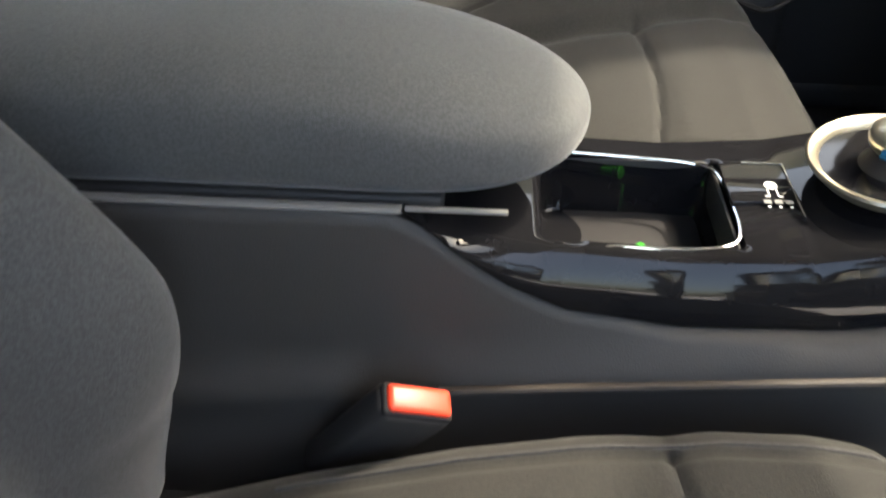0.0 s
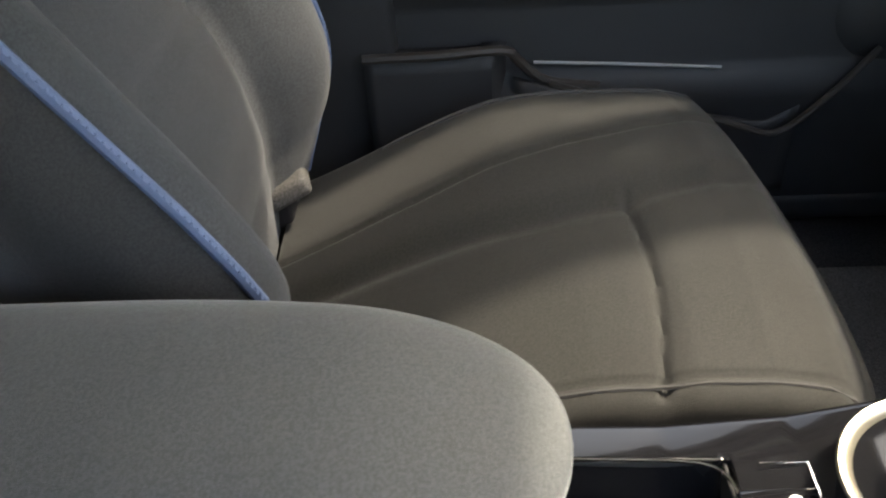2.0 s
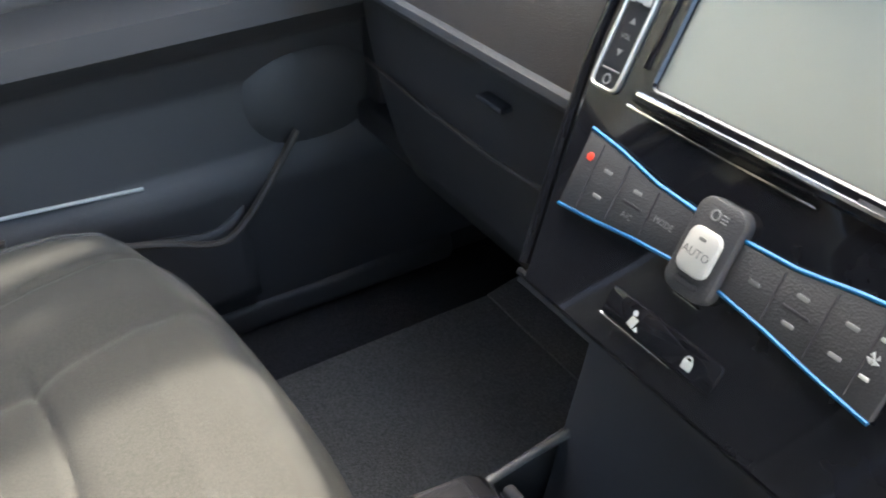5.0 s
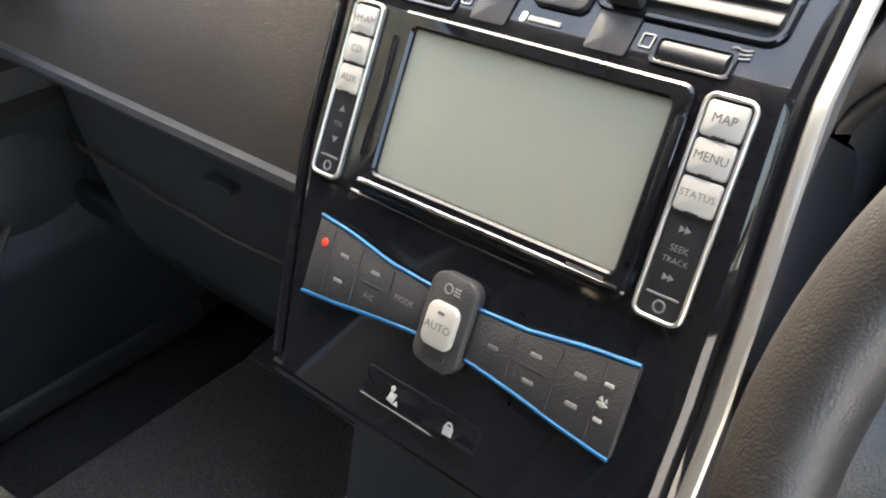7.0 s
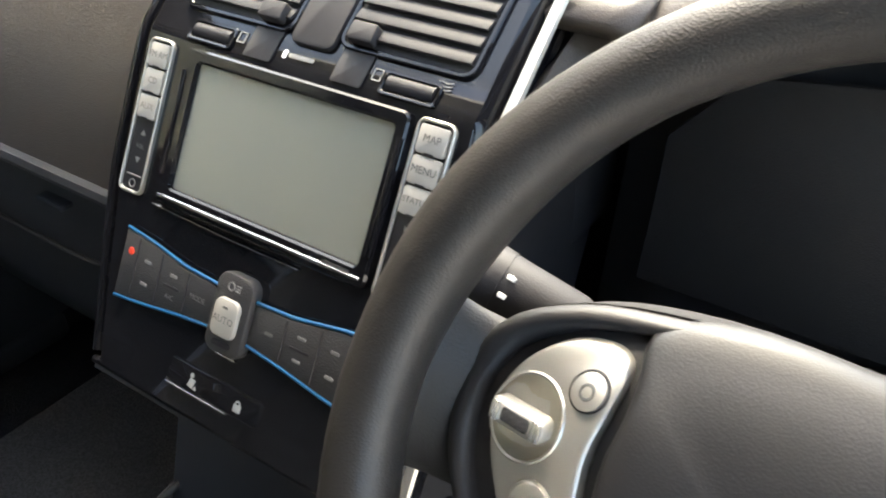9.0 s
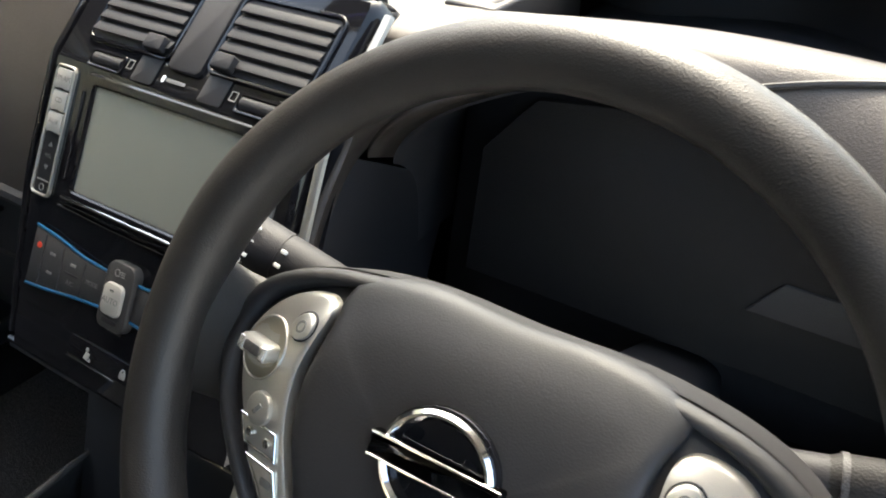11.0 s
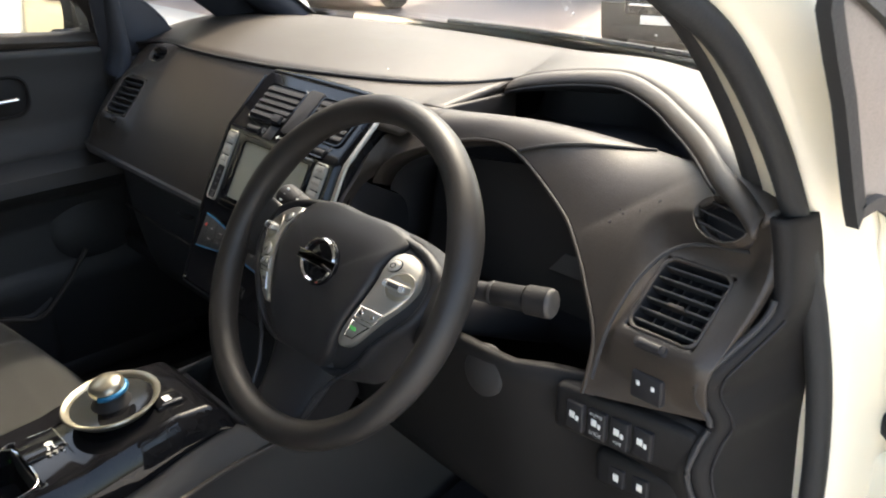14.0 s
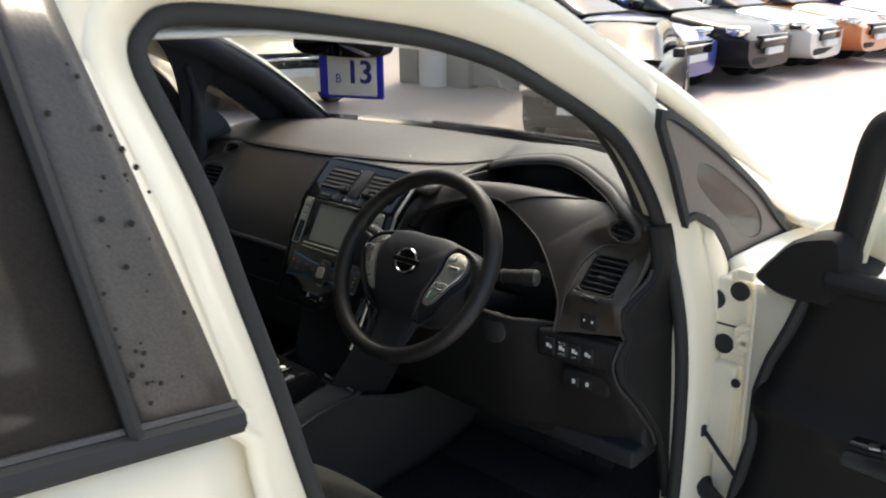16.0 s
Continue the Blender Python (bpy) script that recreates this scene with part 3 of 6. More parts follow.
SEAM = curve([(-.76, .155, 1.035), (-.64, .185, 1.05), (-.45, .165, 1.058), (-.22, .155, 1.068), (-.10, .165, 1.073), (.0, .195, 1.073), (.08, .245, 1.070), (.14, .30, 1.070), (.19, .335, 1.078)], 40)
RIM = curve([(.19, .335, 1.078), (.235, .325, 1.094), (.29, .35, 1.104), (.36, .372, 1.108), (.44, .335, 1.104), (.53, .258, 1.102), (.595, .195, 1.102), (.65, .140, 1.096), (.69, .112, 1.088), (.722, .092, 1.074)], 40)
FRONT = SEAM + RIM[1:]


def seam_at(x):
    """The pad's front seam over x."""
    for a, b in zip(SEAM, SEAM[1:]):
        if a.x <= x <= b.x:
            return a.lerp(b, (x - a.x) / max(1e-6, b.x - a.x))
    return SEAM[0] if x < SEAM[0].x else SEAM[-1]


def pad(s, t):
    """The top pad from its front edge to the windscreen."""
    a = FRONT[round(s * (len(FRONT) - 1))]
    x = lerp(a.x, -.74 + 1.46 * s, t)
    b = Vector((x, .625 - .10 * (x / .74) ** 2, 1.068))
    p = a.lerp(b, t)
    p.z += .022 * math.sin(math.pi * min(1, t * 1.05)) * (1 - .4 * s)
    return p


part("top_pad", surf(pad, len(FRONT) - 1, 14), DASH, dash, "brown-grey grained dashboard top pad", thick=.012, smooth=60)
part("pad_seam", tube([p + Vector((0, -.001, .0015)) for p in SEAM[2:]], .0028, 6), TRIM, dash, "raised seam along the dash pad")

def seat_on(c, axis, roll=0):
    """A frame of its own on the dash: at(u, v, w) with u across, v upward, w out; and the way back."""
    c, n = Vector(c), Vector(axis).normalized()
    v = (Vector((0, 0, 1)) - n * n.z).normalized()
    u = v.cross(n)
    u, v = u * math.cos(radians(roll)) + v * math.sin(radians(roll)), v * math.cos(radians(roll)) - u * math.sin(radians(roll))
    return (lambda a, b, w: c + u * a + v * b + n * w), (lambda p: ((p - c).dot(u), (p - c).dot(v), (p - c).dot(n)))


VENTS = {1: seat_on((.655, .074, .975), (-.10, -.66, .745), 5), -1: seat_on((-.590, .072, .968), (.06, -.72, .69))}
DEMISTERS = {1: seat_on((.667, .1105, 1.0535), (-.288, -.785, .549)), -1: seat_on((-.584, .149, 1.0385), (.08, -.66, .75))}


def vent_hole(p):
    """Whether a place on the face lies in a side vent or demister."""
    sg = 1 if p.x > 0 else -1
    u, v, w = VENTS[sg][1](p)
    if abs(u) < .0405 and abs(v) < .042 and abs(w) < .05:
        return True
    u, v, w = DEMISTERS[sg][1](p)
    rx, ry = (.035, .0195) if sg > 0 else (.0255, .0165)
    return (u / rx) ** 2 + (v / ry) ** 2 < 1 and abs(w) < .02


def bedded(p, way_back, at, ru, rv, fade):
    """The face drawn level with a vent that is set in it, fading out round it."""
    u, v, w = way_back(p)
    far = max(0, math.hypot(max(0, abs(u) - ru), max(0, abs(v) - rv)))
    k = max(0, 1 - far / fade)
    return at(u, v, w * (1 - k * k * (3 - 2 * k))) if abs(w) < .06 else p


# passenger side face
def pass_face(s, t):
    x = lerp(-.755, -.146, s)
    top = seam_at(x)
    z = lerp(.862, top.z, t)
    bulge = .022 * math.sin(math.pi * t)
    y = lerp(.012, top.y, t) - bulge + .07 * max(0, (-.66 - x) / .1) ** 2
    p = bedded(Vector((x, y, z)), VENTS[-1][1], VENTS[-1][0], .042, .044, .045)
    return bedded(p, DEMISTERS[-1][1], DEMISTERS[-1][0], .026, .018, .025)


part("passenger_face", without(surf(pass_face, 150, 44), vent_hole), DASH, dash, "smooth dark passenger side fascia", thick=.012)
part("face_lip", tube([(lerp(-.755, -.148, i / 12), .014 + .07 * max(0, (-.66 - lerp(-.755, -.148, i / 12)) / .1) ** 2, .860) for i in range(13)], .008, 8), TRIM, dash)
# the strip between the centre stack and the pad
part("middle_face", surf(lambda s, t: Vector((lerp(-.15, .19, s), 0, 0)) + Vector((0, lerp(.115, seam_at(lerp(-.15, .19, s)).y, t), lerp(1.045, seam_at(lerp(-.15, .19, s)).z, t ** .7))), 20, 6), DASH, dash, "brown-grey strip behind the centre stack", thick=.01)

part("bin_end", rbox((.150, .190, 1.015), (.196, .338, 1.062), .004), DASH, dash, "brown-grey end wall of the upper instrument bin")
# glovebox and lower panels
glove = part("glovebox", surf(lambda s, t: (lerp(-.70, -.16, s), .045 + .035 * (1 - t) ** 2 + .05 * max(0, (-.55 - lerp(-.70, -.16, s)) / .15) ** 2, lerp(.60, .845, t)), 12, 8), TRIM, dash, "dark glovebox lid", thick=.02)
part("glovebox_line", tube([(-.62, .052, .742), (-.45, .040, .745), (-.33, .038, .745), (-.19, .042, .75)], .0025, 6), DASH, glove)
part("latch", rbox((-.34, .030, .800), (-.30, .044, .806), .002), DARK, glove, "recessed glovebox latch")
part("under_dash", cat(rbox((-.74, .08, .60), (.735, .56, .64), .01), rbox((-.745, .10, .62), (-.70, .56, 1.02), .01), rbox((.70, .12, .62), (.735, .56, 1.0), .01)), DARK, dash)

# driver side face round the instrument arch
ARCH = [(.130, .085, .86), (.130, .102, .93), (.141, .109, .972), (.167, .112, 1.0), (.200, .122, 1.020), (.245, .142, 1.036), (.30, .164, 1.047)] + [(x, face_y(z), z) for x, z in ((.36, 1.042), (.458, 1.004), (.50, .978), (.540, .945), (.574, .912), (.588, .882), (.592, .868))]
EDGE = [(.151, -.010, .86), (.149, .035, .935), (.1475, .070, .975), (.149, .110, 1.02), (.165, .172, 1.056), (.235, .210, 1.060), (.36, .250, 1.058), (.50, .232, 1.062), (.535, .218, 1.0655), (.65, .150, 1.085), (.70, .118, 1.084), (.728, .096, 1.03), (.720, .050, .945), (.712, .046, .880)]
arch = curve(ARCH, 160)
edge = curve(EDGE, 160)
CAP = curve([(.722, .094, 1.074), (.730, .098, 1.03), (.735, .093, .988), (.718, .058, .952), (.705, .038, .928), (.701, .042, .905), (.713, .052, .876), (.707, .046, .852), (.704, .037, .822), (.714, .045, .784), (.734, .079, .733), (.744, .140, .644), (.748, .180, .50), (.748, .19, .42)], 60)


def driver_face(s, t):
    i = min(159, int(s * 160))
    a, b = (row[i].lerp(row[i + 1], s * 160 - i) for row in (arch, edge))
    p = a.lerp(b, t)
    swell = .016 * math.sin(math.pi * t) * max(0, min(1, (.62 - b.x) / .1)) * max(0, min(1, (b.x - .15) / .06))
    return bedded(p + Vector((0, -swell * .6, swell)), VENTS[1][1], VENTS[1][0], .044, .046, .040)


part("instrument_surround", without(surf(driver_face, 240, 90), vent_hole), DASH, dash, "brown-grey fascia round the instrument arch", thick=.01)
tunnel = [[p + Vector((0, -.002, .0)) for p in arch], [p + Vector((0, .03, -.012)) for p in arch], [Vector((lerp(p.x, .37, .06), p.y + .12 - .6 * (p.y - .1), lerp(p.z, .93, .10))) for p in arch]]
part("arch_lip", surf(lambda s, t: tunnel[0][round(s * 160)].lerp(tunnel[1][round(s * 160)], t), 160, 2), DASH, dash, "rounded inner lip of the instrument arch", thick=.004)
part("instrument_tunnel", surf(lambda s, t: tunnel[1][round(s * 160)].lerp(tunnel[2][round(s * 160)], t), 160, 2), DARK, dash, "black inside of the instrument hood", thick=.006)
cluster = part("instrument_panel", surf(lambda s, t: (lerp(.165, .575, s), .17 + .05 * t, lerp(.80, 1.035, t)), 8, 6), DARK, dash, "unlit black instrument panel", thick=.01)
part("cluster_lens", prism([(.20, .86), (.55, .86), (.545, .96), (.50, 1.0), (.36, 1.02), (.24, 1.005), (.20, .96)], lambda u, v, w: (u, .155 + (v - .86) * .22 - w, v), 0, .004), LOWER, cluster, "dark glossy instrument lens")
part("cluster_display", prism([(.42, .905), (.50, .905), (.50, .93), (.44, .93)], lambda u, v, w: (u, .150 + (v - .86) * .22 - w, v), 0, .002), TRIM, cluster, "unlit display")

# upper instrument bin
lip = [p + Vector((0, -.022, -.016)) for p in RIM[:40]]
def bin_fn(s, t):
    i = round(s * 32)
    a, c = RIM[i], lip[i]
    deep = Vector((lerp(c.x, .38, .12), c.y + .075, 1.068))
    flr = Vector((lerp(c.x, .38, .05), c.y + .07, 1.018))
    return (a, c, deep, flr, Vector((lerp(c.x, .38, .10), c.y - .045 + .06 * (i / 32) ** 3, 1.020 - .01 * (i / 32) ** 3)))[round(t * 4)]
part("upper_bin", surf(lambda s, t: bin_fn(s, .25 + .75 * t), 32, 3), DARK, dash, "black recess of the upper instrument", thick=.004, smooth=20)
part("bin_rim", surf(lambda s, t: RIM[round(s * 39)].lerp(lip[round(s * 39)], t) + Vector((0, -.003, .0025)) * math.sin(math.pi * t), 39, 4), DASH, dash, "rounded rim of the upper instrument bin", thick=.008)
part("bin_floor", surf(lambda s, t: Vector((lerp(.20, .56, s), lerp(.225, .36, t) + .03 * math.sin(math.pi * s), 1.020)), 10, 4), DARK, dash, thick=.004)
part("hood_piping", tube([driver_face(lerp(.5385, .585, i / 30), (i / 30) ** .8) + Vector((0, -.001, .001)) for i in range(30)], .0022, 6), TRIM, dash, "piped seam over the instrument hood")


for p, n, r in (((.5816, .138, 1.0419), (-.34, -.59, .73), .0032), ((.5416, .1316, 1.0191), (-.28, -.64, .71), .0026), ((.5305, .1249, 1.0083), (-.25, -.71, .66), .0030), ((.535, .1356, 1.0208), (-.12, -.78, .61), .0018), ((.5629, .1316, 1.028), (-.31, -.65, .70), .0022)):
    part("dirt_mark", revolve(((r * .7, 0), (r * .6, .0002), (0, .0002)), p, n, 12), DARK, dash, "small dark mark on the fascia")
part("dirt_mark", revolve(((.0016, 0), (.0012, .0008), (0, .0010)), (.0051, .2488, 1.0793), (.07, -.12, .99), 8), PRINT, dash, "white speck on the pad")


# air vents
def side_vent(sign):
    at = VENTS[sign][0]
    hole = [(a, b) for a, b in rrect(-.0375, -.039, .0375, .039, .011, 6)]
    vent = part("side_vent", frame_ring([(a * 1.09, b * 1.08) for a, b in hole], hole, at, -.014, .0012, .0010), DASH, dash, "flush side air vent with slim black slats")
    part("vent_well", cat(rings([[at(a, b, -.001) for a, b in hole], [at(a * .97, b * .97, -.030) for a, b in hole], [at(a * .96, b * .96, -.055) for a, b in hole]], False), prism(hole, at, -.056, -.054)), DARK, vent, "dark vent duct")
    for i in range(6):
        v = -.031 + i * .0124
        part("slat", prism(rrect(-.0372, v - .0012, .0372, v + .0012, .0005, 2), at, -.014, -.0015, .0005), TRIM, vent, "slim slat with a worn bright edge")
    for i in range(5):
        u = -.025 + i * .0125
        part("fin", prism(rrect(u - .0011, -.037, u + .0011, .037, .0004, 1), at, -.034, -.017, .0003), TRIM, vent)
    part("vent_tab", prism(rrect(-.009, -.0085, .009, -.0045, .0012), at, -.010, .0015, .0008), DASH, vent, "vent direction tab")
    part("roller_slot", prism(rrect(-.020, -.0575, .018, -.0475, .004, 4), at, -.006, .0036, .001), DARK, vent, "dark slot of the vent roller")
    part("roller", tube([at(-.014, -.0525, .002), at(.012, -.0525, .002)], .0042, 12), TRIM, vent, "ribbed vent roller")
    at = DEMISTERS[sign][0]
    rx, ry = (.0355, .0205) if sign > 0 else (.026, .0175)
    demist = part("demister_vent", frame_ring(disc(0, 0, rx + .0022, 44, ry + .0020), disc(0, 0, rx - .0005, 44, ry - .0005), at, -.012, .0012, .0009), DASH, dash, "oval demister vent set flush in the dash")
    part("demister_well", cat(rings([[at(a, b, w) for a, b in disc(0, 0, rx, 44, ry)] for w in (-.002, -.020)], False), prism(disc(0, 0, rx, 44, ry), at, -.021, -.019)), DARK, demist, "dark vent opening")
    for i in range(3):
        d = (i - 1) * ry * .55
        h = rx * math.sqrt(1 - (d / ry) ** 2)
        part("slat", tube([at(-h, d, -.005), at(h, d, -.005)], .0012, 6), TRIM, demist)


side_vent(1)
side_vent(-1)
part("vent_bezel", tube(curve([(.606, .008, .895), (.600, .040, .94), (.606, .078, .985), (.635, .105, 1.018), (.70, .110, 1.030)], 20), .0022, 6), TRIM, dash, "raised line round the side vent")

# driver knee panel with switches
def knee(s, t):
    z = lerp(.62, .868, t)
    rim = min(CAP, key=lambda p: abs(p.z - z))
    x = lerp(.15, rim.x, s)
    y = .018 + .045 * (1 - t) ** 1.5 - .015 * math.sin(math.pi * s) + .034 * min(1, max(0, (x - .50) / .06))
    return (x, lerp(y, rim.y, max(0, (x - .62) / (rim.x - .62)) ** 1.5), z)


part("knee_panel", surf(knee, 16, 10), LOWER, dash, "dark lower driver panel", thick=.012)
part("panel_step", rbox((.548, .030, .806), (.706, .070, .862), .008, turn=Euler((0, 0, radians(9))).to_matrix().to_4x4()), LOWER, dash, "switch panel below the side vent")
part("lower_step", rbox((.590, .045, .745), (.690, .085, .790), .010, turn=Euler((0, 0, radians(9))).to_matrix().to_4x4()), LOWER, dash, "lower switch panel")
for i, words in enumerate(("", "AUTO LOCK", "OFF", "")):
    x, y, z = .580 + i * .0253, .0215 + i * .0042, .833 - i * .0006
    key = part("switch", rbox((x - .0108, y - .004, z - .0165), (x + .0108, y + .01, z + .0165), .002), DARK, dash, "black push switch with a white symbol")
    part("symbol", cat(rbox((x - .006, y - .0046, z - .002), (x + .001, y - .0035, z + .006), .0012, 1), rbox((x + .002, y - .0046, z - .003), (x + .006, y - .0035, z + .003), .0012, 1)), PRINT, key)
    for row, word in enumerate(words.split()):
        writing("lettering", word, (x, y - .0044, z + (.0115 if len(words) > 4 and row == 0 else -.0105)), (1, 0, 0), (0, 0, 1), .0058, PRINT, key)
for i in range(2):
    x, y = .622 + i * .027, .045 + i * .004
    key = part("switch", rbox((x - .010, y - .005, .755), (x + .010, y + .01, .778), .002), DARK, dash, "black push switch with a white symbol")
    part("symbol", rbox((x - .003, y - .0058, .762), (x + .004, y - .0045, .771), .0012, 1), PRINT, key)
mirror_pad = part("mirror_switch", rbox((.637, .0290, .881), (.673, .050, .911), .003), DARK, dash, "mirror adjuster switch")
for dx in (-.009, .008):
    part("symbol", rbox((.655 + dx - .002, .0280, .897), (.655 + dx + .002, .0300, .902), .0006, 1), PRINT, mirror_pad)
part("power_button", revolve(((.030, 0), (.030, .010), (.025, .014), (0, .0145)), (.458, .016, .838), (0, -1, .15), 26), TRIM, dash, "round dark cover in the knee panel")
def end_face(s, t):
    """The dashboard's end, from its waved front edge back to the door opening."""
    a = CAP[round(t * (len(CAP) - 1))]
    b = Vector((.749, .205, a.z))
    f = s ** 1.3
    return a.lerp(b, f) + Vector((.014 * math.sin(math.pi * s ** .5), 0, 0))


part("end_panel", surf(end_face, 12, len(CAP) - 1), LOWER, dash, "dark end panel of the dashboard with a waved front edge", thick=.006, smooth=60)
part("end_rim", tube([p + Vector((.002, -.002, 0)) for p in CAP[8:52]], .0035, 8), TRIM, dash, "rounded front edge of the end panel")
part("end_line", tube([Vector(end_face(.16, i / (len(CAP) - 1))) + Vector((.001, -.001, 0)) for i in range(10, 52)], .0014, 6), DARK, dash, "panel joint in the dashboard end")


# ---- centre stack ----
stack = thing("centre_stack", (0, .02, .62), "glossy black centre console stack with screen and climate controls", "car console")
BEND, TOPLEN = .10, .118


def st(u, v, w):
    """A place on the stack: u across, v up its slope from the screen's lower edge, w out of it."""
    o, up, out = Vector((0, 0, .912)), Vector((0, .489, .872)), Vector((0, -.872, .489))
    if v <= BEND:
        return o + Vector((u, 0, 0)) + up * v + out * w
    f = min(1.0, (v - BEND) / .02)
    up2, out2 = Vector((0, .767, .641)), Vector((0, -.641, .767))
    p = o + up * BEND + up2 * (v - BEND)
    return p + Vector((u, 0, 0)) + out.lerp(out2, f).normalized() * w


def half(v, sg=1):
    """Half the stack's width at v: it widens upward toward the passenger and narrows toward the driver."""
    if sg < 0:
        return table(v, ((-.34, .118), (-.145, .126), (-.05, .144), (0, .152), (.10, .154), (.19, .160), (.205, .1605), (.222, .154)))
    return table(v, ((-.34, .135), (-.145, .150), (-.05, .1505), (0, .1485), (.10, .1440), (.19, .1415), (.205, .141), (.222, .134)))


def shell(s, t):
    v = lerp(-.145, .222, s)
    a = 2 * t - 1
    drop = .0
    if abs(a) > .94:
        drop = .035 * ((abs(a) - .94) / .06) ** 1.5
    if s > .97:
        drop = max(drop, .02 * ((s - .97) / .03) ** 1.5)
    return st(half(v, a) * (a if abs(a) < .94 else math.copysign(.94 + (abs(a) - .94) * .9, a)), v, -drop)


part("panel", surf(shell, 60, 48), GLOSS, stack, "glossy black stack panel")
part("top_cap", tube([st(lerp(-.148, .128, i / 16), .2195 - .004 * abs(i / 8 - 1) ** 3, -.011) for i in range(17)], .0075, 12), GLOSS, stack, "rounded glossy upper edge")
part("lower_edge", tube([st(lerp(-.126, .149, i / 10), -.1455, -.004) for i in range(11)], .0035, 8), GLOSS, stack, "rounded lower edge over the open cubby")
def cheek(v, sg):
    """Half the width between the stack's sides, which draw in toward the console."""
    return half(v, sg) * .975 - .20 * max(0, -.150 - v)


part("cubby_back", rings([[st(sg * cheek(v, sg) * .98, v, -.085) for sg in (-1, 1)] + [st(sg * cheek(v, sg) * .98, v, -.095) for sg in (1, -1)] for v in (-.36, -.145)]), DARK, stack, "back of the open cubby below the panel")
part("cubby_roof", rings([[st(-.125, -.1475, -.004), st(.148, -.1475, -.004), st(.148, -.1475, -.09), st(-.125, -.1475, -.09)], [st(-.125, -.152, -.004), st(.148, -.152, -.004), st(.148, -.152, -.09), st(-.125, -.152, -.09)]]), DARK, stack)
for sg in (-1, 1):
    part("side_cheek", rings([[st(sg * cheek(v, sg), v, -.03), st(sg * cheek(v, sg), v, -.20), st(sg * (cheek(v, sg) - .004), v, -.20), st(sg * (cheek(v, sg) - .004), v, -.03)] for v in [lerp(-.33 if sg > 0 else -.150, .19, i / 16) for i in range(17)]]), DARK, stack, "dark side of the stack")
for sg in (-1, 1):
    part("edge_trim", tube([st(sg * (half(v, sg) + .002), v, -.007) for v in [lerp(-.20 if sg > 0 else -.140, .205, i / 24) for i in range(25)]], .0042, 8, flat=.8), SILVER if sg > 0 else GLOSS, stack, "bright satin metal edge trim" if sg > 0 else "black edge trim")

# screen with its stepped bezel
bez = part("screen_bezel", frame_ring(rrect(-.0975, -.014, .0925, .0955, .006), rrect(-.0835, -.0015, .0835, .0865, .003), st, -.002, .0045, .0015), GLOSS, stack, "glossy black screen bezel")
part("display", prism(rrect(-.0835, -.0015, .0835, .0865, .002), st, -.004, .0012, .0004), SCREEN, bez, "switched-off dark display, reflections put into its grey colour", smooth=8)
part("bezel_line", tube([st(-.099, -.017, .001), st(-.02, -.0185, .0015), (st(.04, -.0185, .0015))], .0009, 6), CHROME, bez, "thin bright line")
part("bezel_bar", tube([st(-.092, -.0085, .0045), st(.0, -.0085, .005), st(.088, -.0085, .0045)], .0016, 6), CHROME, bez)
for u in (-.094, .090):
    part("bezel_clip", prism(rrect(u - .002, .006, u + .002, .08, .001), st, .003, .0062, .0006), GLOSS, bez)
part("bezel_print", prism(rrect(.058, -.0085, .080, -.0050, .0005, 1), st, .0046, .0049, .0001), TRIM, bez)


def key_bar(sign, words, signs):
    """The bar of keys beside the screen."""
    uc = sign * .1105 if sign > 0 else -.1235
    hw = .0135 if sign > 0 else .0125
    v0, v1 = -.016, .0955
    outer = rrect(uc - hw, v0, uc + hw, v1, .006, 5)
    bar = part("key_bar", frame_ring(outer, inset(outer, .0022), st, -.001, .0032, .0007), SILVER, stack, "satin metal rim round the screen keys")
    part("key_plate", prism(inset(outer, .0022), st, -.002, .0012, .0003), DARK, bar)
    k = (v1 - .003 - .0375) / 3
    for i, word in enumerate(words):
        b = v1 - .003 - k * (i + 1)
        key = part("key", prism(rrect(uc - hw + .0032, b + .0007, uc + hw - .0032, b + k - .0007, .0022), st, .001, .0036, .0008), BUTTON, bar, "pale grey lettered key")
        part("key_notch", prism(rrect(uc - .0035, b + .0002, uc + .0035, b + .0016, .0004, 1), st, .003, .0041, .0003), DARK, key)
        o = st(uc, b + k * .52, .0038)
        writing("lettering", word, o, (1, 0, 0), (0, .489, .872), .0064 if len(word) < 6 else .0052, INK, key)
    for v, kind in signs:
        if kind == "up":
            mark = prism([(uc - .0025, v - .002), (uc + .0025, v - .002), (uc, v + .002)], st, .0012, .0016, .0001)
        elif kind == "down":
            mark = prism([(uc - .0025, v + .002), (uc, v - .002), (uc + .0025, v + .002)], st, .0012, .0016, .0001)
        elif kind == "line":
            mark = prism(rrect(uc - hw + .005, v - .0006, uc + hw - .005, v + .0006, .0003, 1), st, .0012, .002, .0001)
        elif kind == "skip":
            mark = cat(*[prism([(uc + d - .0015, v - .0018), (uc + d + .0015, v), (uc + d - .0015, v + .0018)], st, .0012, .0016, .0001) for d in (-.002, .001)])
        else:
            part("key_ring", frame_ring(disc(uc, v, .0034, 16), disc(uc, v, .0024, 16), st, .0012, .0017, .0001), FAINT, bar)
            continue
        part("key_mark", mark, FAINT, bar)
    return bar, uc


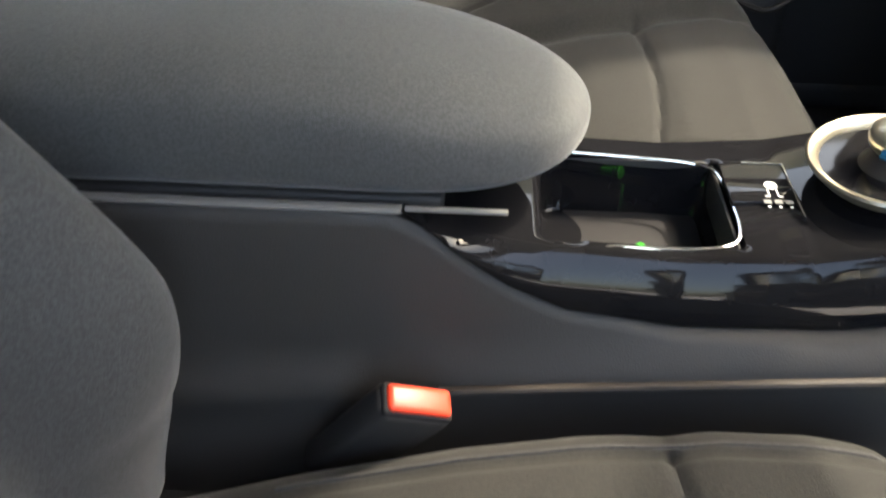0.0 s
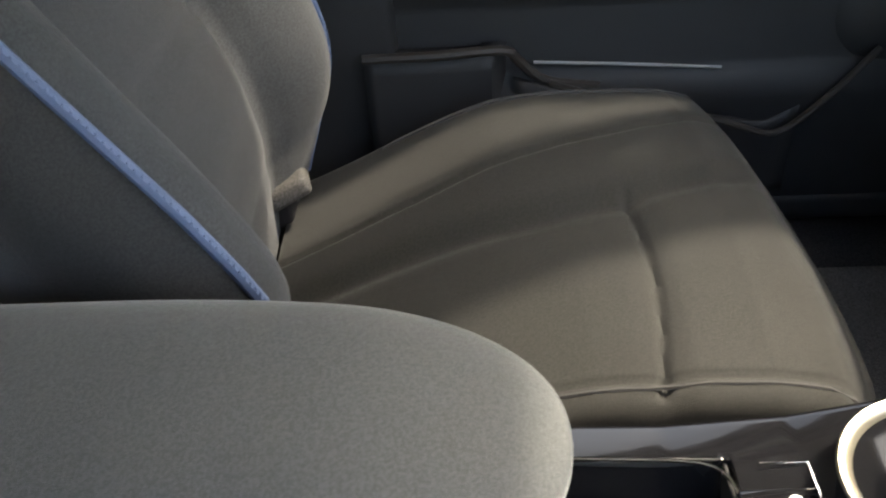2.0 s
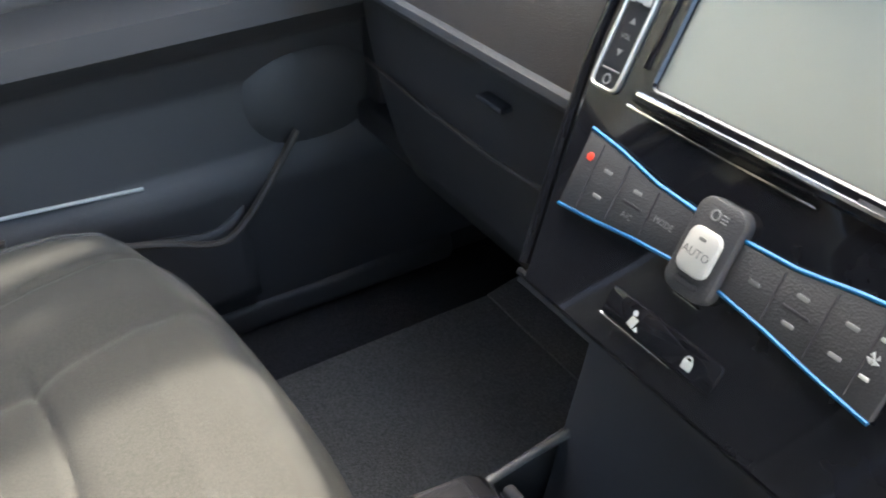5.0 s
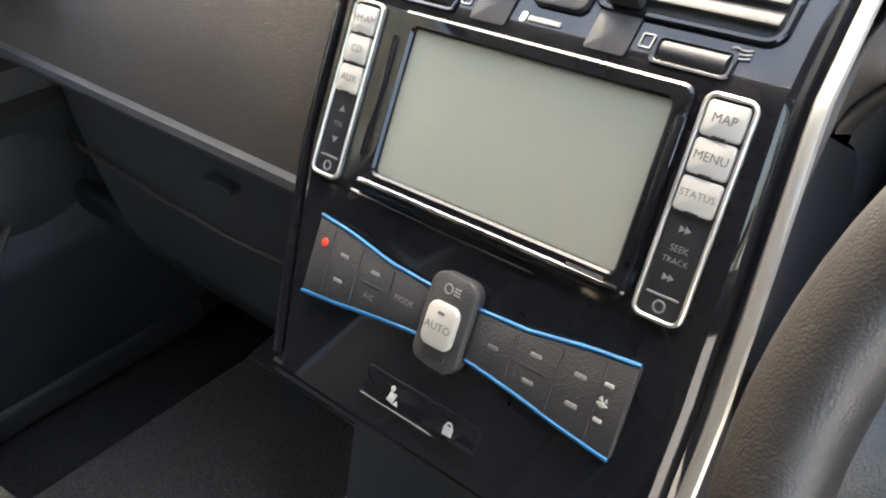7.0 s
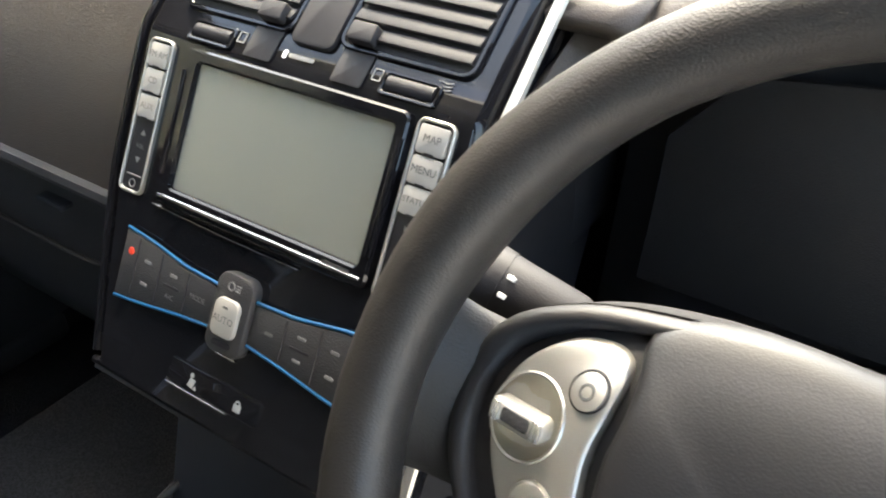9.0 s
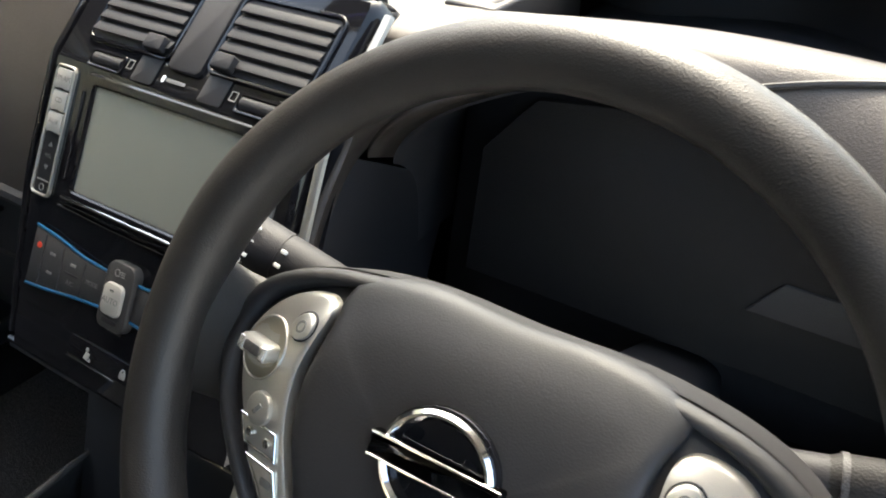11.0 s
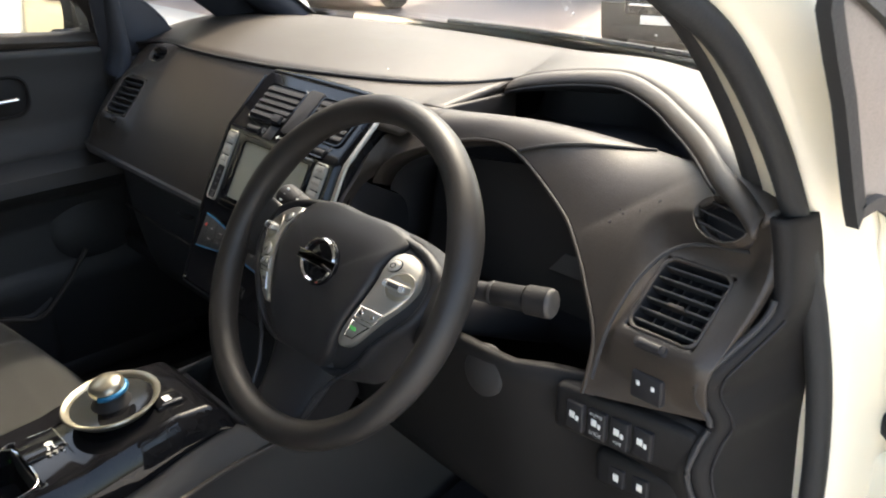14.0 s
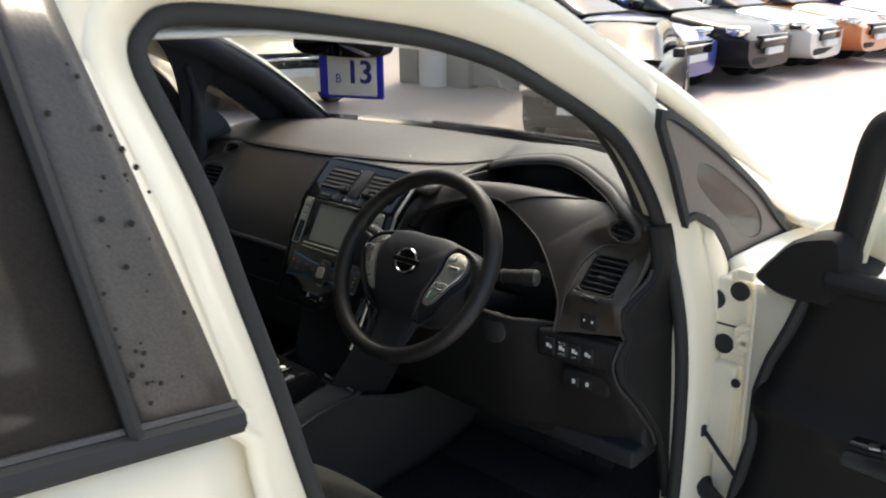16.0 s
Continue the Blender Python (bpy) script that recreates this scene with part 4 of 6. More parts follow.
bar_l, uc = key_bar(-1, ("FM·AM", "CD", "AUX"), ((.028, "up"), (.008, "down"), (-.003, "line"), (-.009, "ring")))
writing("lettering", "VOL", st(uc, .018, .0017), (1, 0, 0), (0, .489, .872), .0045, FAINT, bar_l)
bar_r, uc = key_bar(1, ("MAP", "MENU", "STATUS"), ((.030, "skip"), (.006, "skip"), (-.003, "line"), (-.0085, "ring")))
writing("lettering", "SEEK", st(uc, .0205, .0017), (1, 0, 0), (0, .489, .872), .0046, FAINT, bar_r)
writing("lettering", "TRACK", st(uc, .0145, .0017), (1, 0, 0), (0, .489, .872), .0042, FAINT, bar_r)
writing("lettering", "VOICE", st(uc, .0735, .0038), (1, 0, 0), (0, .489, .872), .0034, INK, bar_r)

# climate panel: a bow of keys with blue lines
def bow(u, top):
    a = abs(u)
    if top:
        return table(a, ((0, -.0515), (.02, -.0500), (.05, -.0485), (.085, -.0425), (.115, -.0395)))
    return table(a, ((0, -.0765), (.02, -.0775), (.05, -.0805), (.085, -.0855), (.115, -.0885)))


for sg in (-1, 1):
    us = [sg * lerp(.017, .1135, i / 12) for i in range(13)]
    outline = [(u, bow(u, False)) for u in us] + [(u, bow(u, True)) for u in reversed(us)]
    wing_ = part("climate_panel", prism(outline, st, -.002, .0045, .0012), TRIM, stack, "bow-shaped dark climate key panel")
    for top in (True, False):
        part("blue_line", tube([st(u, bow(u, top) + (.0012 if top else -.0012), .0036) for u in us], .0013, 8), BLUE, wing_, "metallic blue accent line")
    for u in (.045, .073, .098):
        part("key_gap", tube([st(sg * u, bow(u, False) + .002, .0046), st(sg * u, bow(u, True) - .002, .0046)], .0006, 5), DARK, wing_)
    for u, dv in ((.033, 0), (.059, .007), (.059, -.008), (.086, .008), (.086, -.008)):
        v = -.0645 + dv
        word = {.033: "MODE", .059: "A/C"}.get(u) if sg < 0 and dv <= 0 else None
        if word:
            writing("lettering", word, st(sg * u, v, .0048), (1, 0, 0), (0, .489, .872), .0052, FAINT, wing_)
            continue
        part("key_print", prism(rrect(sg * u - .0035, v - .0012, sg * u + .0035, v + .0012, .0006, 1), st, .0045, .0049, .0001), FAINT if dv else INK, wing_)
    part("key_slot", prism(rrect(sg * .059 - .008, -.0662, sg * .059 + .008, -.0646, .0006, 1), st, .0045, .005, .0001), DARK, wing_)
part("heat_mark", prism(disc(-.1045, -.054, .0028, 10), st, .0045, .0051, .0001), RED, stack, "red temperature mark")
for dv in (-.054, -.073):
    part("fan_mark", prism(rrect(.0995, dv - .001, .1045, dv + .001, .0004, 1), st, .0045, .005, .0001), MARK, stack)
part("fan_mark", cat(*[prism([(.102 + .0032 * math.cos(a) - .001, -.0635 + .0032 * math.sin(a)), (.102 + .0032 * math.cos(a + 1), -.0635 + .0032 * math.sin(a + 1)), (.102, -.0635)], st, .0045, .005, .0001) for a in (.2, 1.8, 3.3, 4.9)]), MARK, stack)
pod = part("climate_pod", prism(rrect(-.0165, -.091, .0165, -.036, .009, 6), st, -.001, .009, .003), TRIM, stack, "raised dark pod in the climate panel")
part("auto_key", prism(rrect(-.0108, -.0785, .0108, -.0525, .006, 6), st, .008, .0125, .002), BUTTON, pod, "pale grey main climate key")
writing("lettering", "AUTO", st(0, -.0665, .0127), (1, 0, 0), (0, .489, .872), .0066, INK, pod)
part("key_light", prism(rrect(-.0025, -.0590, .0025, -.0572, .0006, 1), st, .0125, .0129, .0001), INK, pod)
part("pod_slot", prism(rrect(-.0085, -.0855, .0085, -.0815, .002, 3), st, .0085, .0098, .0005), DARK, pod)
part("pod_print", cat(frame_ring(disc(-.0025, -.0445, .0032, 14), disc(-.0025, -.0445, .0022, 14), st, .009, .0094, .0001), *[prism(rrect(.0015, -.0468 + i * .0018, .006, -.0459 + i * .0018, .0003, 1), st, .009, .0094, .0001) for i in range(3)]), FAINT, pod)
part("pod_line", tube([st(-.009, -.0935, .001), st(.009, -.0935, .001)], .0008, 6), CHROME, pod)
lamps = part("lamp_strip", prism(rrect(-.047, -.1285, .040, -.1105, .003), st, -.001, .0016, .0006), GLOSS, stack, "glossy strip with belt and lock warning lamps")
part("belt_mark", cat(prism(disc(-.0235, -.1165, .0018, 10), st, .0016, .002, .0001), prism([(-.0265, -.1245), (-.0215, -.1255), (-.0195, -.119), (-.0245, -.1185)], st, .0016, .002, .0001), prism([(-.021, -.1255), (-.0175, -.1255), (-.019, -.1225)], st, .0016, .002, .0001)), MARK, lamps)
part("lock_mark", cat(prism(rrect(.0172, -.1245, .0238, -.1190, .0006, 2), st, .0016, .002, .0001), frame_ring(disc(.0205, -.1188, .0025, 12), disc(.0205, -.1188, .0015, 12), st, .0016, .002, .0001)), MARK, lamps)
part("strip_line", tube([st(-.047, -.1295, .0012), st(.012, -.1295, .0012)], .0007, 6), CHROME, lamps)


# middle vents
def mid_vent(sign):
    uc = sign * .0695
    outline = rrect(uc - .047, .126, uc + .047, .190, .006, 4, 0)
    vent = part("middle_vent", frame_ring(inset(outline, -.004), outline, st, -.001, .003, .001), GLOSS, stack, "centre air vent with black slats")
    part("vent_well", prism(outline, st, .0, .0012, .0003), DARK, vent)
    for i in range(5):
        v = .135 + i * .0115
        part("slat", moved(rbox((uc - .046, -.0045, -.0012), (uc + .046, .0045, .0012), .0008, 2), Matrix.Translation(st(0, v, .003)) @ Matrix.Rotation(radians(24), 4, "X")), DARK, vent)
    part("vent_tab", prism(rrect(uc - sign * .032 - .010, .126, uc - sign * .032 + .010, .139, .002), st, .003, .010, .0015), DARK, vent, "vent slider tab")
    part("slider_slot", prism(rrect(uc - sign * .032 - .012, .100, uc - sign * .032 + .012, .124, .002), st, .0005, .0016, .0004), DARK, vent)
    tx = sign * .083
    dial = part("vent_dial", frame_ring(rrect(tx - .021, .1005, tx + .021, .1165, .003), rrect(tx - .0185, .103, tx + .0185, .114, .002), st, -.001, .0022, .0006), GLOSS, stack, "vent thumb wheel")
    part("thumb_wheel", tube([st(tx - .017, .1085, -.003), st(tx + .017, .1085, -.003)], .0060, 12), DARK, dial, "ribbed black thumb wheel")
    part("vent_mark", frame_ring(rrect(tx - .0035 - .026 * sign, .1075, tx + .0035 - .026 * sign, .1155, .0005, 1), rrect(tx - .0027 - .026 * sign, .1083, tx + .0027 - .026 * sign, .1147, .0004, 1), st, .0006, .001, .0001), FAINT, dial)
    return vent


mid_vent(-1)
mid_vent(1)
part("wave_mark", cat(*[tube([st(.099 + i * .0025, .1135 + .0022 * j + .0006 * math.sin(i * 2), .0012) for i in range(5)], .0004, 4) for j in range(3)]), FAINT, stack)
part("hazard_panel", prism(rrect(-.0175, .117, .0175, .197, .006), st, -.001, .004, .0015), DARK, stack, "dark hazard switch panel between the vents")
part("call_mark", prism(rrect(-.0185, .1055, -.0150, .1115, .0015, 3), st, .0004, .0009, .0001), PRINT, stack, "small white symbol")
part("call_bar", prism(rrect(-.0135, .1070, .0075, .1100, .0006, 1), st, .0004, .0009, .0001), FAINT, stack, "plain pale print bar")


# ---- steering wheel and column ----
WC, TILT = Vector((.378, -.129, .986)), radians(31)


def wh(u, v, w):
    """A place on the steering wheel: u across, v up its plane, w toward the driver."""
    return WC + Vector((u, 0, 0)) + Vector((0, math.sin(TILT), math.cos(TILT))) * v + Vector((0, -math.cos(TILT), math.sin(TILT))) * w


wheel = thing("steering_wheel", WC, "black leather three-spoke steering wheel with silver switch insets", "steering wheel")


def rim_at(s, t):
    a, b = s * math.tau, t * math.tau
    grip = 1 + .10 * (bell(((a - .45) + math.pi) % math.tau - math.pi, .25) + bell(((a - 2.69) + math.pi) % math.tau - math.pi, .25))
    r = .1703 + .0150 * grip * math.cos(b)
    return wh(.0056 + r * math.cos(a), r * math.sin(a), .011 - .043 * r * math.sin(a) + .0162 * grip * math.sin(b))


part("rim", surf(rim_at, 96, 18, True, True), LEATHER, wheel, "grained black leather rim")

def closed_line(points, n):
    return [tuple(p[:2]) for p in curve([(x, y, 0) for x, y in points], n, closed=True)]


def both_sides(points):
    """An outline from its right half, top to bottom."""
    return list(points) + [(-x, y) for x, y in reversed(points) if x > 1e-6]


HUBLINE = closed_line(both_sides(((0, .058), (.05, .059), (.09, .0545), (.118, .0455), (.136, .032), (.1425, .012), (.139, -.010), (.127, -.030), (.108, -.054), (.092, -.078), (.070, -.096), (.035, -.103), (0, -.104))), 72)
COVERLINE = closed_line(both_sides(((0, .0605), (.04, .0617), (.066, .0585), (.0785, .0525), (.0805, .045), (.0775, .036), (.0760, .022), (.0770, .006), (.0735, -.014), (.0645, -.037), (.0575, -.060), (.051, -.083), (.036, -.0995), (0, -.1045))), 96)


def dome(u, v):
    """How far the hub stands toward the driver."""
    r = min(1.0, math.hypot(u / .150, (v + .02) / .088))
    return -.006 + .028 * (1 - r ** 2.6) - .011 * max(0, (v - .018) / .042) ** 1.4


hub_rows = [[wh(u, v, -.045) for u, v in HUBLINE], [wh(u, v, -.014) for u, v in HUBLINE]]
for k, h in ((1.0, -.004), (.995, .0005), (.980, .0035), (.960, .0046), (.940, .0044), (.918, .0020), (.905, -.003), (.84, -.003), (.72, -.003), (.5, -.003), (.2, -.003)):
    hub_rows.append([wh(u * k, (v + .02) * k - .02, dome(u * k, (v + .02) * k - .02) + h) for u, v in HUBLINE])
part("hub", rings(hub_rows), HUB, wheel, "grained dark hub shell round the switch plates", smooth=60)
cover_rows = []
for k, h in ((1.0, -.004), (1.0, .0005), (.992, .0028), (.975, .0045), (.945, .0055), (.89, .0056), (.80, .005), (.66, .0035), (.48, .0018), (.25, .0005), (.08, 0)):
    cover_rows.append([wh(u * k, (v + .02) * k - .02, dome(u * k, (v + .02) * k - .02) + h) for u, v in COVERLINE])
part("airbag_cover", rings(cover_rows), HUB, wheel, "raised grained airbag cover", smooth=60)
# badge without lettering
bw = dome(0, 0) + .003
ringo = part("badge", frame_ring(disc(0, .0, .0262, 40, .0240), disc(0, .0, .0218, 40, .0196), wh, bw - .003, bw + .0035, .0016), CHROME, wheel, "chrome ring badge with a cross bar")
part("badge_plate", prism(disc(0, .0, .0275, 36, .025), wh, bw - .004, bw - .0005, .0008), GLOSS, ringo)
part("badge_bar", prism(rrect(-.0305, -.0055, .0305, .0055, .001, 2), wh, bw - .001, bw + .0042, .0012), DIMMED, ringo, "dark polished cross bar")
for dv in (-.0048, .0048):
    part("bar_edge", tube([wh(-.0300, dv, bw + .0040), wh(.0300, dv, bw + .0040)], .0007, 6), CHROME, ringo)

SILVER_R = closed_line(((.0800, .034), (.083, .0395), (.091, .0415), (.104, .0385), (.1150, .030), (.1215, .017), (.1205, .004), (.115, -.009), (.105, -.0235), (.093, -.041), (.080, -.058), (.067, -.0655), (.0615, -.058), (.0685, -.037), (.0775, -.014), (.0815, .006), (.0805, .021)), 64)
for sg in (-1, 1):
    line = [(sg * u, v) for u, v in SILVER_R]
    if sg < 0:
        line.reverse()
    def on(u, v, w):
        return wh(u, v, dome(u, v) + .001 + w)
    plate_rows = [[on(u, v, -.004) for u, v in line], [on(u, v, .0025) for u, v in inset(line, .0006)], [on(u, v, .0035) for u, v in inset(line, .0018)]]
    cu, cv = sg * .098, -.002
    for k in (.75, .5, .2):
        plate_rows.append([on(cu + (u - cu) * k, cv + (v - cv) * k, .0035) for u, v in line])
    plate = part("switch_plate", rings(plate_rows), SILVER, wheel, "silver painted steering switch plate", smooth=50)
    kx, ky = sg * .107, .010
    part("dial_well", frame_ring(disc(kx, ky, .0150, 30), disc(kx, ky, .0138, 30), on, .002, .0044, .0005), SILVER, plate)
    part("dial_floor", prism(disc(kx, ky, .0139, 30), on, .002, .0037, .0003), SATIN, plate, "shaded satin dial well")
    part("rocker", prism(rrect(kx - .0118, ky - .0040, kx + .0118, ky + .0040, .0030, 4, -.10), on, .003, .0125, .002), SILVER, plate, "ribbed silver rocker switch")
    part("rocker_inset", prism(rrect(kx - .0060, ky - .0022, kx + .0060, ky + .0022, .001, 2, -.10), on, .012, .0129, .0003), TRIM, plate)
    for e in (-1, 1):
        for i in range(3):
            c = kx + e * (.0074 + i * .0014)
            part("rib", prism(rrect(c - .00035, ky - .0030, c + .00035, ky + .0030, .0002, 1, -.10), on, .012, .0131, .0002), CHROME, plate)
    part("round_key", prism(disc(sg * .0895, .0265, .0064, 22, .0060), on, .003, .0062, .0012), SILVER, plate, "round silver key")
    part("key_ring", frame_ring(disc(sg * .0895, .0265, .0072, 22, .0068), disc(sg * .0895, .0265, .0066, 22, .0062), on, .003, .0044, .0003), DARK, plate)
    part("key_print", frame_ring(disc(sg * .0895, .0265, .0028, 16), disc(sg * .0895, .0265, .0018, 16), on, .0060, .0065, .0001), INK, plate)
    if sg < 0:
        part("round_key", prism(disc(sg * .094, -.014, .0082, 22, .0078), on, .003, .0064, .0014), SILVER, plate, "round silver phone key")
        part("key_print", prism([(sg * .094 - .003, -.016), (sg * .094 - .001, -.017), (sg * .094 + .003, -.012), (sg * .094 + .001, -.011)], on, .0062, .0068, .0001), INK, plate)
    for (a, b, c, d) in (((.079, -.020), (.106, -.020), (.099, -.0325), (.0755, -.0325)), ((.075, -.036), (.096, -.036), (.080, -.0535), (.069, -.0535))):
        key_line = [(sg * q[0], q[1]) for q in (a, b, c, d)]
        part("key_frame", frame_ring(key_line, inset(key_line, .0011), on, .003, .0048, .0003), CHROME, plate)
        part("flat_key", prism(inset(key_line, .0014), on, .003, .0044, .0006), SILVER, plate, "flat silver key")
    for du in (.083, .096):
        part("key_pip", prism(disc(sg * du, -.026, .0024, 12), on, .004, .0058, .0006), CHROME, plate)
    part("key_print", prism(rrect(sg * .0785 - .004, -.0455, sg * .0785 + .004, -.0415, .001, 2), on, .0044, .0048, .0001), GREEN if sg > 0 else INK, plate)
    # spokes out to the rim
    part("spoke", rings([[wh(sg * lerp(.118, .170, f), lerp(-.004, .006, f) + (.034 + .010 * (2 * f - 1) ** 2 * (f > .5)) * math.sin(j * math.tau / 20), -.024 + .030 * f + (.014 - .002 * f) * math.cos(j * math.tau / 20)) for j in range(20)] for f in (0, .25, .5, .7, .85, 1)]), LEATHER, wheel, "leather side spoke")
low = curve([(0, -.085, -.004), (0, -.115, -.006), (0, -.145, -.002), (0, -.168, .004)], 10)
part("spoke", rings([[wh(p.x + lerp(.055, .036, i / 10) * math.cos(j * math.tau / 18), p.y, p.z + .014 * math.sin(j * math.tau / 18)) for j in range(18)] for i, p in enumerate(low)]), HUB, wheel, "grained lower spoke")
for sg in (-1, 1):
    part("spoke_trim", tube([wh(sg * .090, -.076, .004), wh(sg * .066, -.100, .006), wh(sg * .050, -.125, .008), wh(sg * .044, -.150, .009)], .0022, 8), HUB, wheel, "slim dark spoke trim")

column = thing("steering_column", (.376, -.02, .90), "dark steering column cowl with two stalks", "steering column")
def cowl(f, w, h):
    c = wh(0, -.026, -.03).lerp(Vector((.378, .20, .800)), f)
    return [c + Vector((w * math.copysign(abs(math.cos(a)) ** .6, math.cos(a)), 0, 0)) + Vector((0, .4, .9)) * h * math.copysign(abs(math.sin(a)) ** .7, math.sin(a)) for a in [j * math.tau / 24 for j in range(24)]]
part("cowl", rings([cowl(0, .030, .022), cowl(.12, .034, .026), cowl(.5, .036, .026), cowl(1.0, .036, .026)]), DARK, column, "dark plastic column cowl")


def stalk(sign, tip, label):
    root = Vector((.376 + sign * .05, -.055, .962))
    tip = Vector(tip)
    way = (tip - root)
    arm = part("stalk", tube([root, root + way * .3, root + way * .55], [.009, .0095, .0105], 14), DARK, column, label)
    if sign > 0:
        part("grip", tube([root + way * .52, root + way * .56, root + way * .80], [.0100, .0122, .0128], 20), LOWER, arm)
        part("collar", tube([root + way * .555, root + way * .575], .0128, 20), TRIM, arm, "slim paler ring")
        part("end_knob", tube([root + way * .80, root + way * .82, root + way * .97], [.0120, .0150, .0152], 20), LOWER, arm, "dark end knob")
        part("knob_face", tube([root + way * .97, root + way * .99, root + way * 1.0], [.0150, .0142, .0120], 10), CONSOLE, arm, "grey faceted knob face")
    else:
        part("grip", tube([root + way * .52, root + way * .56, root + way * .80], [.0120, .0138, .0145], 18), DARK, arm)
        part("collar", tube([root + way * .80, root + way * .815], .0150, 18), DARK, arm)
        part("end_knob", tube([root + way * .815, root + way * .97, root + way * 1.0], [.0150, .0152, .0125], 20), DARK, arm)
    side = way.normalized()
    out = Vector((0, -.72, .70))
    up = out.cross(side).normalized()
    for f, bars in ((.88, 3), (.74, 2)) if sign < 0 else ((.70, 2), (.60, 1)):
        for i in range(bars):
            c = root + way * f + out * (.0108 if sign > 0 or f < .5 else .0152) + up * ((i - (bars - 1) / 2) * .008)
            part("stalk_mark", moved(rbox((-.0019, -.0004, -.0011), (.0019, .0004, .0011), .0003, 1), Matrix.Translation(c) @ Matrix((side, up.cross(side), up)).transposed().to_4x4()), PRINT, arm)
    if sign < 0:
        r = -side
        writing("lettering", "OFF", root + way * .90 + out * .0152 + up * .012, r, up, .0050, PRINT, arm)
        for d in (-.0035, .0035):
            tip = [(d * 1.9, 0), (d, .0034), (d, .0016), (d * .25, .0016), (d * .25, -.0016), (d, -.0016), (d, -.0034)]
            part("arrow_mark", prism(tip, lambda a, b, w: root + way * .46 + r * a + up * b + out * (.0104 + w), 0, .0005, .0001), PRINT, arm, "outlined turn arrow")
    return arm


stalk(-1, (.196, -.072, 1.004), "dark lamp and indicator stalk with white symbols")
stalk(1, (.576, -.017, .975), "dark wiper stalk with a round end knob")


# ---- floor console, armrest and drive selector ----
console = thing("floor_console", (0, -.5, .33), "dark floor console with a glossy black top between the seats", "car console")


def top_z(y):
    return table(y, ((-.95, .706), (-.627, .709), (-.59, .685), (-.53, .672), (-.42, .667), (-.33, .673), (-.26, .688), (-.20, .695), (-.15, .690), (-.12, .672)))


def low_z(y):
    """Where the glossy top ends on the flank."""
    return table(y, ((-.95, .706), (-.628, .710), (-.593, .676), (-.551, .645), (-.507, .625), (-.422, .615), (-.30, .622), (-.20, .645), (-.12, .655)))


def half_w(y):
    return table(y, ((-.95, .098), (-.56, .098), (-.40, .102), (-.26, .106), (-.15, .100), (-.05, .110)))


def flank(sg):
    def fn(s, t):
        y = lerp(-1.02, -.04 if sg < 0 else .50, s)
        hi = low_z(y) - .002 if sg < 0 or y < -.12 else table(y, ((-.12, .653), (-.05, .604), (.072, .560), (.14, .55), (.50, .54)))
        z = lerp(.335, hi, t)
        ridge = .553 + (y + .567) * .127
        x = half_w(y) * (1 if sg > 0 else .80) + .004 + table(z, ((.33, .020), (ridge - .03, .016), (ridge - .002, .022), (ridge + .006, .020), (ridge + .03, .008), (hi, .0)))
        return (sg * x, y, z)
    return surf(fn, 56, 24)


for sg in (-1, 1):
    side = part("console_side", flank(sg), CONSOLE, console, "dark grained console side panel", thick=.006, smooth=60)
    part("side_ridge", tube([(sg * (half_w(y) * (1 if sg > 0 else .80) + .026), y, .553 + (y + .567) * .127) for y in [lerp(-.60, -.06, i / 16) for i in range(17)]], .0045, 8, flat=.8), DASH, side, "raised ridge along the console side")
    part("top_rail", tube([(.099 if sg > 0 else -.082, y, .7085) for y in [lerp(-.98, -.629, i / 8) for i in range(9)]], .0046, 8, flat=.7), FAINT, side, "pale satin rail below the armrest")
    part("rail_end", tube([(.0985 if sg > 0 else -.082, y, .7090) for y in (-.627, -.59, -.555)], .0026, 8, flat=.7), FAINT, side)
part("console_back", rbox((-.115, -1.05, .335), (.115, -1.01, .70), .01), TRIM, console)
part("console_deck", rbox((-.080, -1.02, .66), (.098, -.64, .700), .006), TRIM, console)


def gloss(s, t):
    """The glossy top, wrapped from flank to flank, with a dip along its edge."""
    y = lerp(-.628, -.115, s)
    a = 2 * t - 1
    hw = half_w(y) * (1 if a > 0 else .80)
    b = abs(a)
    if b > .72:
        f = (b - .72) / .28
        z = lerp(top_z(y) - .002, low_z(y), f ** 1.15)
        x = lerp(hw * .86, hw + .005, math.sin(f * math.pi / 2))
    else:
        x = hw * .86 * b / .72
        z = top_z(y) + .003 * math.cos(b / .72 * math.pi / 2) - .002
    tray = max(0, 1 - ((y + .452) / .074) ** 8) * max(0, 1 - ((x * math.copysign(1, a) - .020) / .056) ** 8)
    z -= .055 * min(1, tray * 2.2)
    drop = max(0, (y + .145) / .03)
    return (math.copysign(x, a), y, z - .03 * drop * drop)


part("glossy_top", surf(gloss, 120, 72), GLOSS, console, "piano-black console top with an open tray", smooth=50)
part("tray_liner", rbox((-.040, -.518, .6140), (.064, -.386, .6160), .0008), DARK, console, "matt liner of the open tray")
part("tray_lip", tube(curve([(-.036, -.52, .675), (-.035, -.46, .6725), (-.034, -.41, .670), (-.028, -.388, .6695), (-.012, -.379, .670), (.03, -.376, .670), (.058, -.377, .669), (.072, -.385, .6675), (.077, -.405, .6665), (.079, -.44, .6665), (.079, -.475, .667), (.086, -.488, .665)], 40), .0015, 8), CHROME, console, "bright tray lip")
part("tray_wall", cat(*[rbox(a, b, .004) for a, b in (((-.0395, -.522, .616), (-.0365, -.382, .6680), ), ((-.036, -.3815, .616), (.074, -.3785, .6660)))]), TRIM, console, "matt grained tray wall")
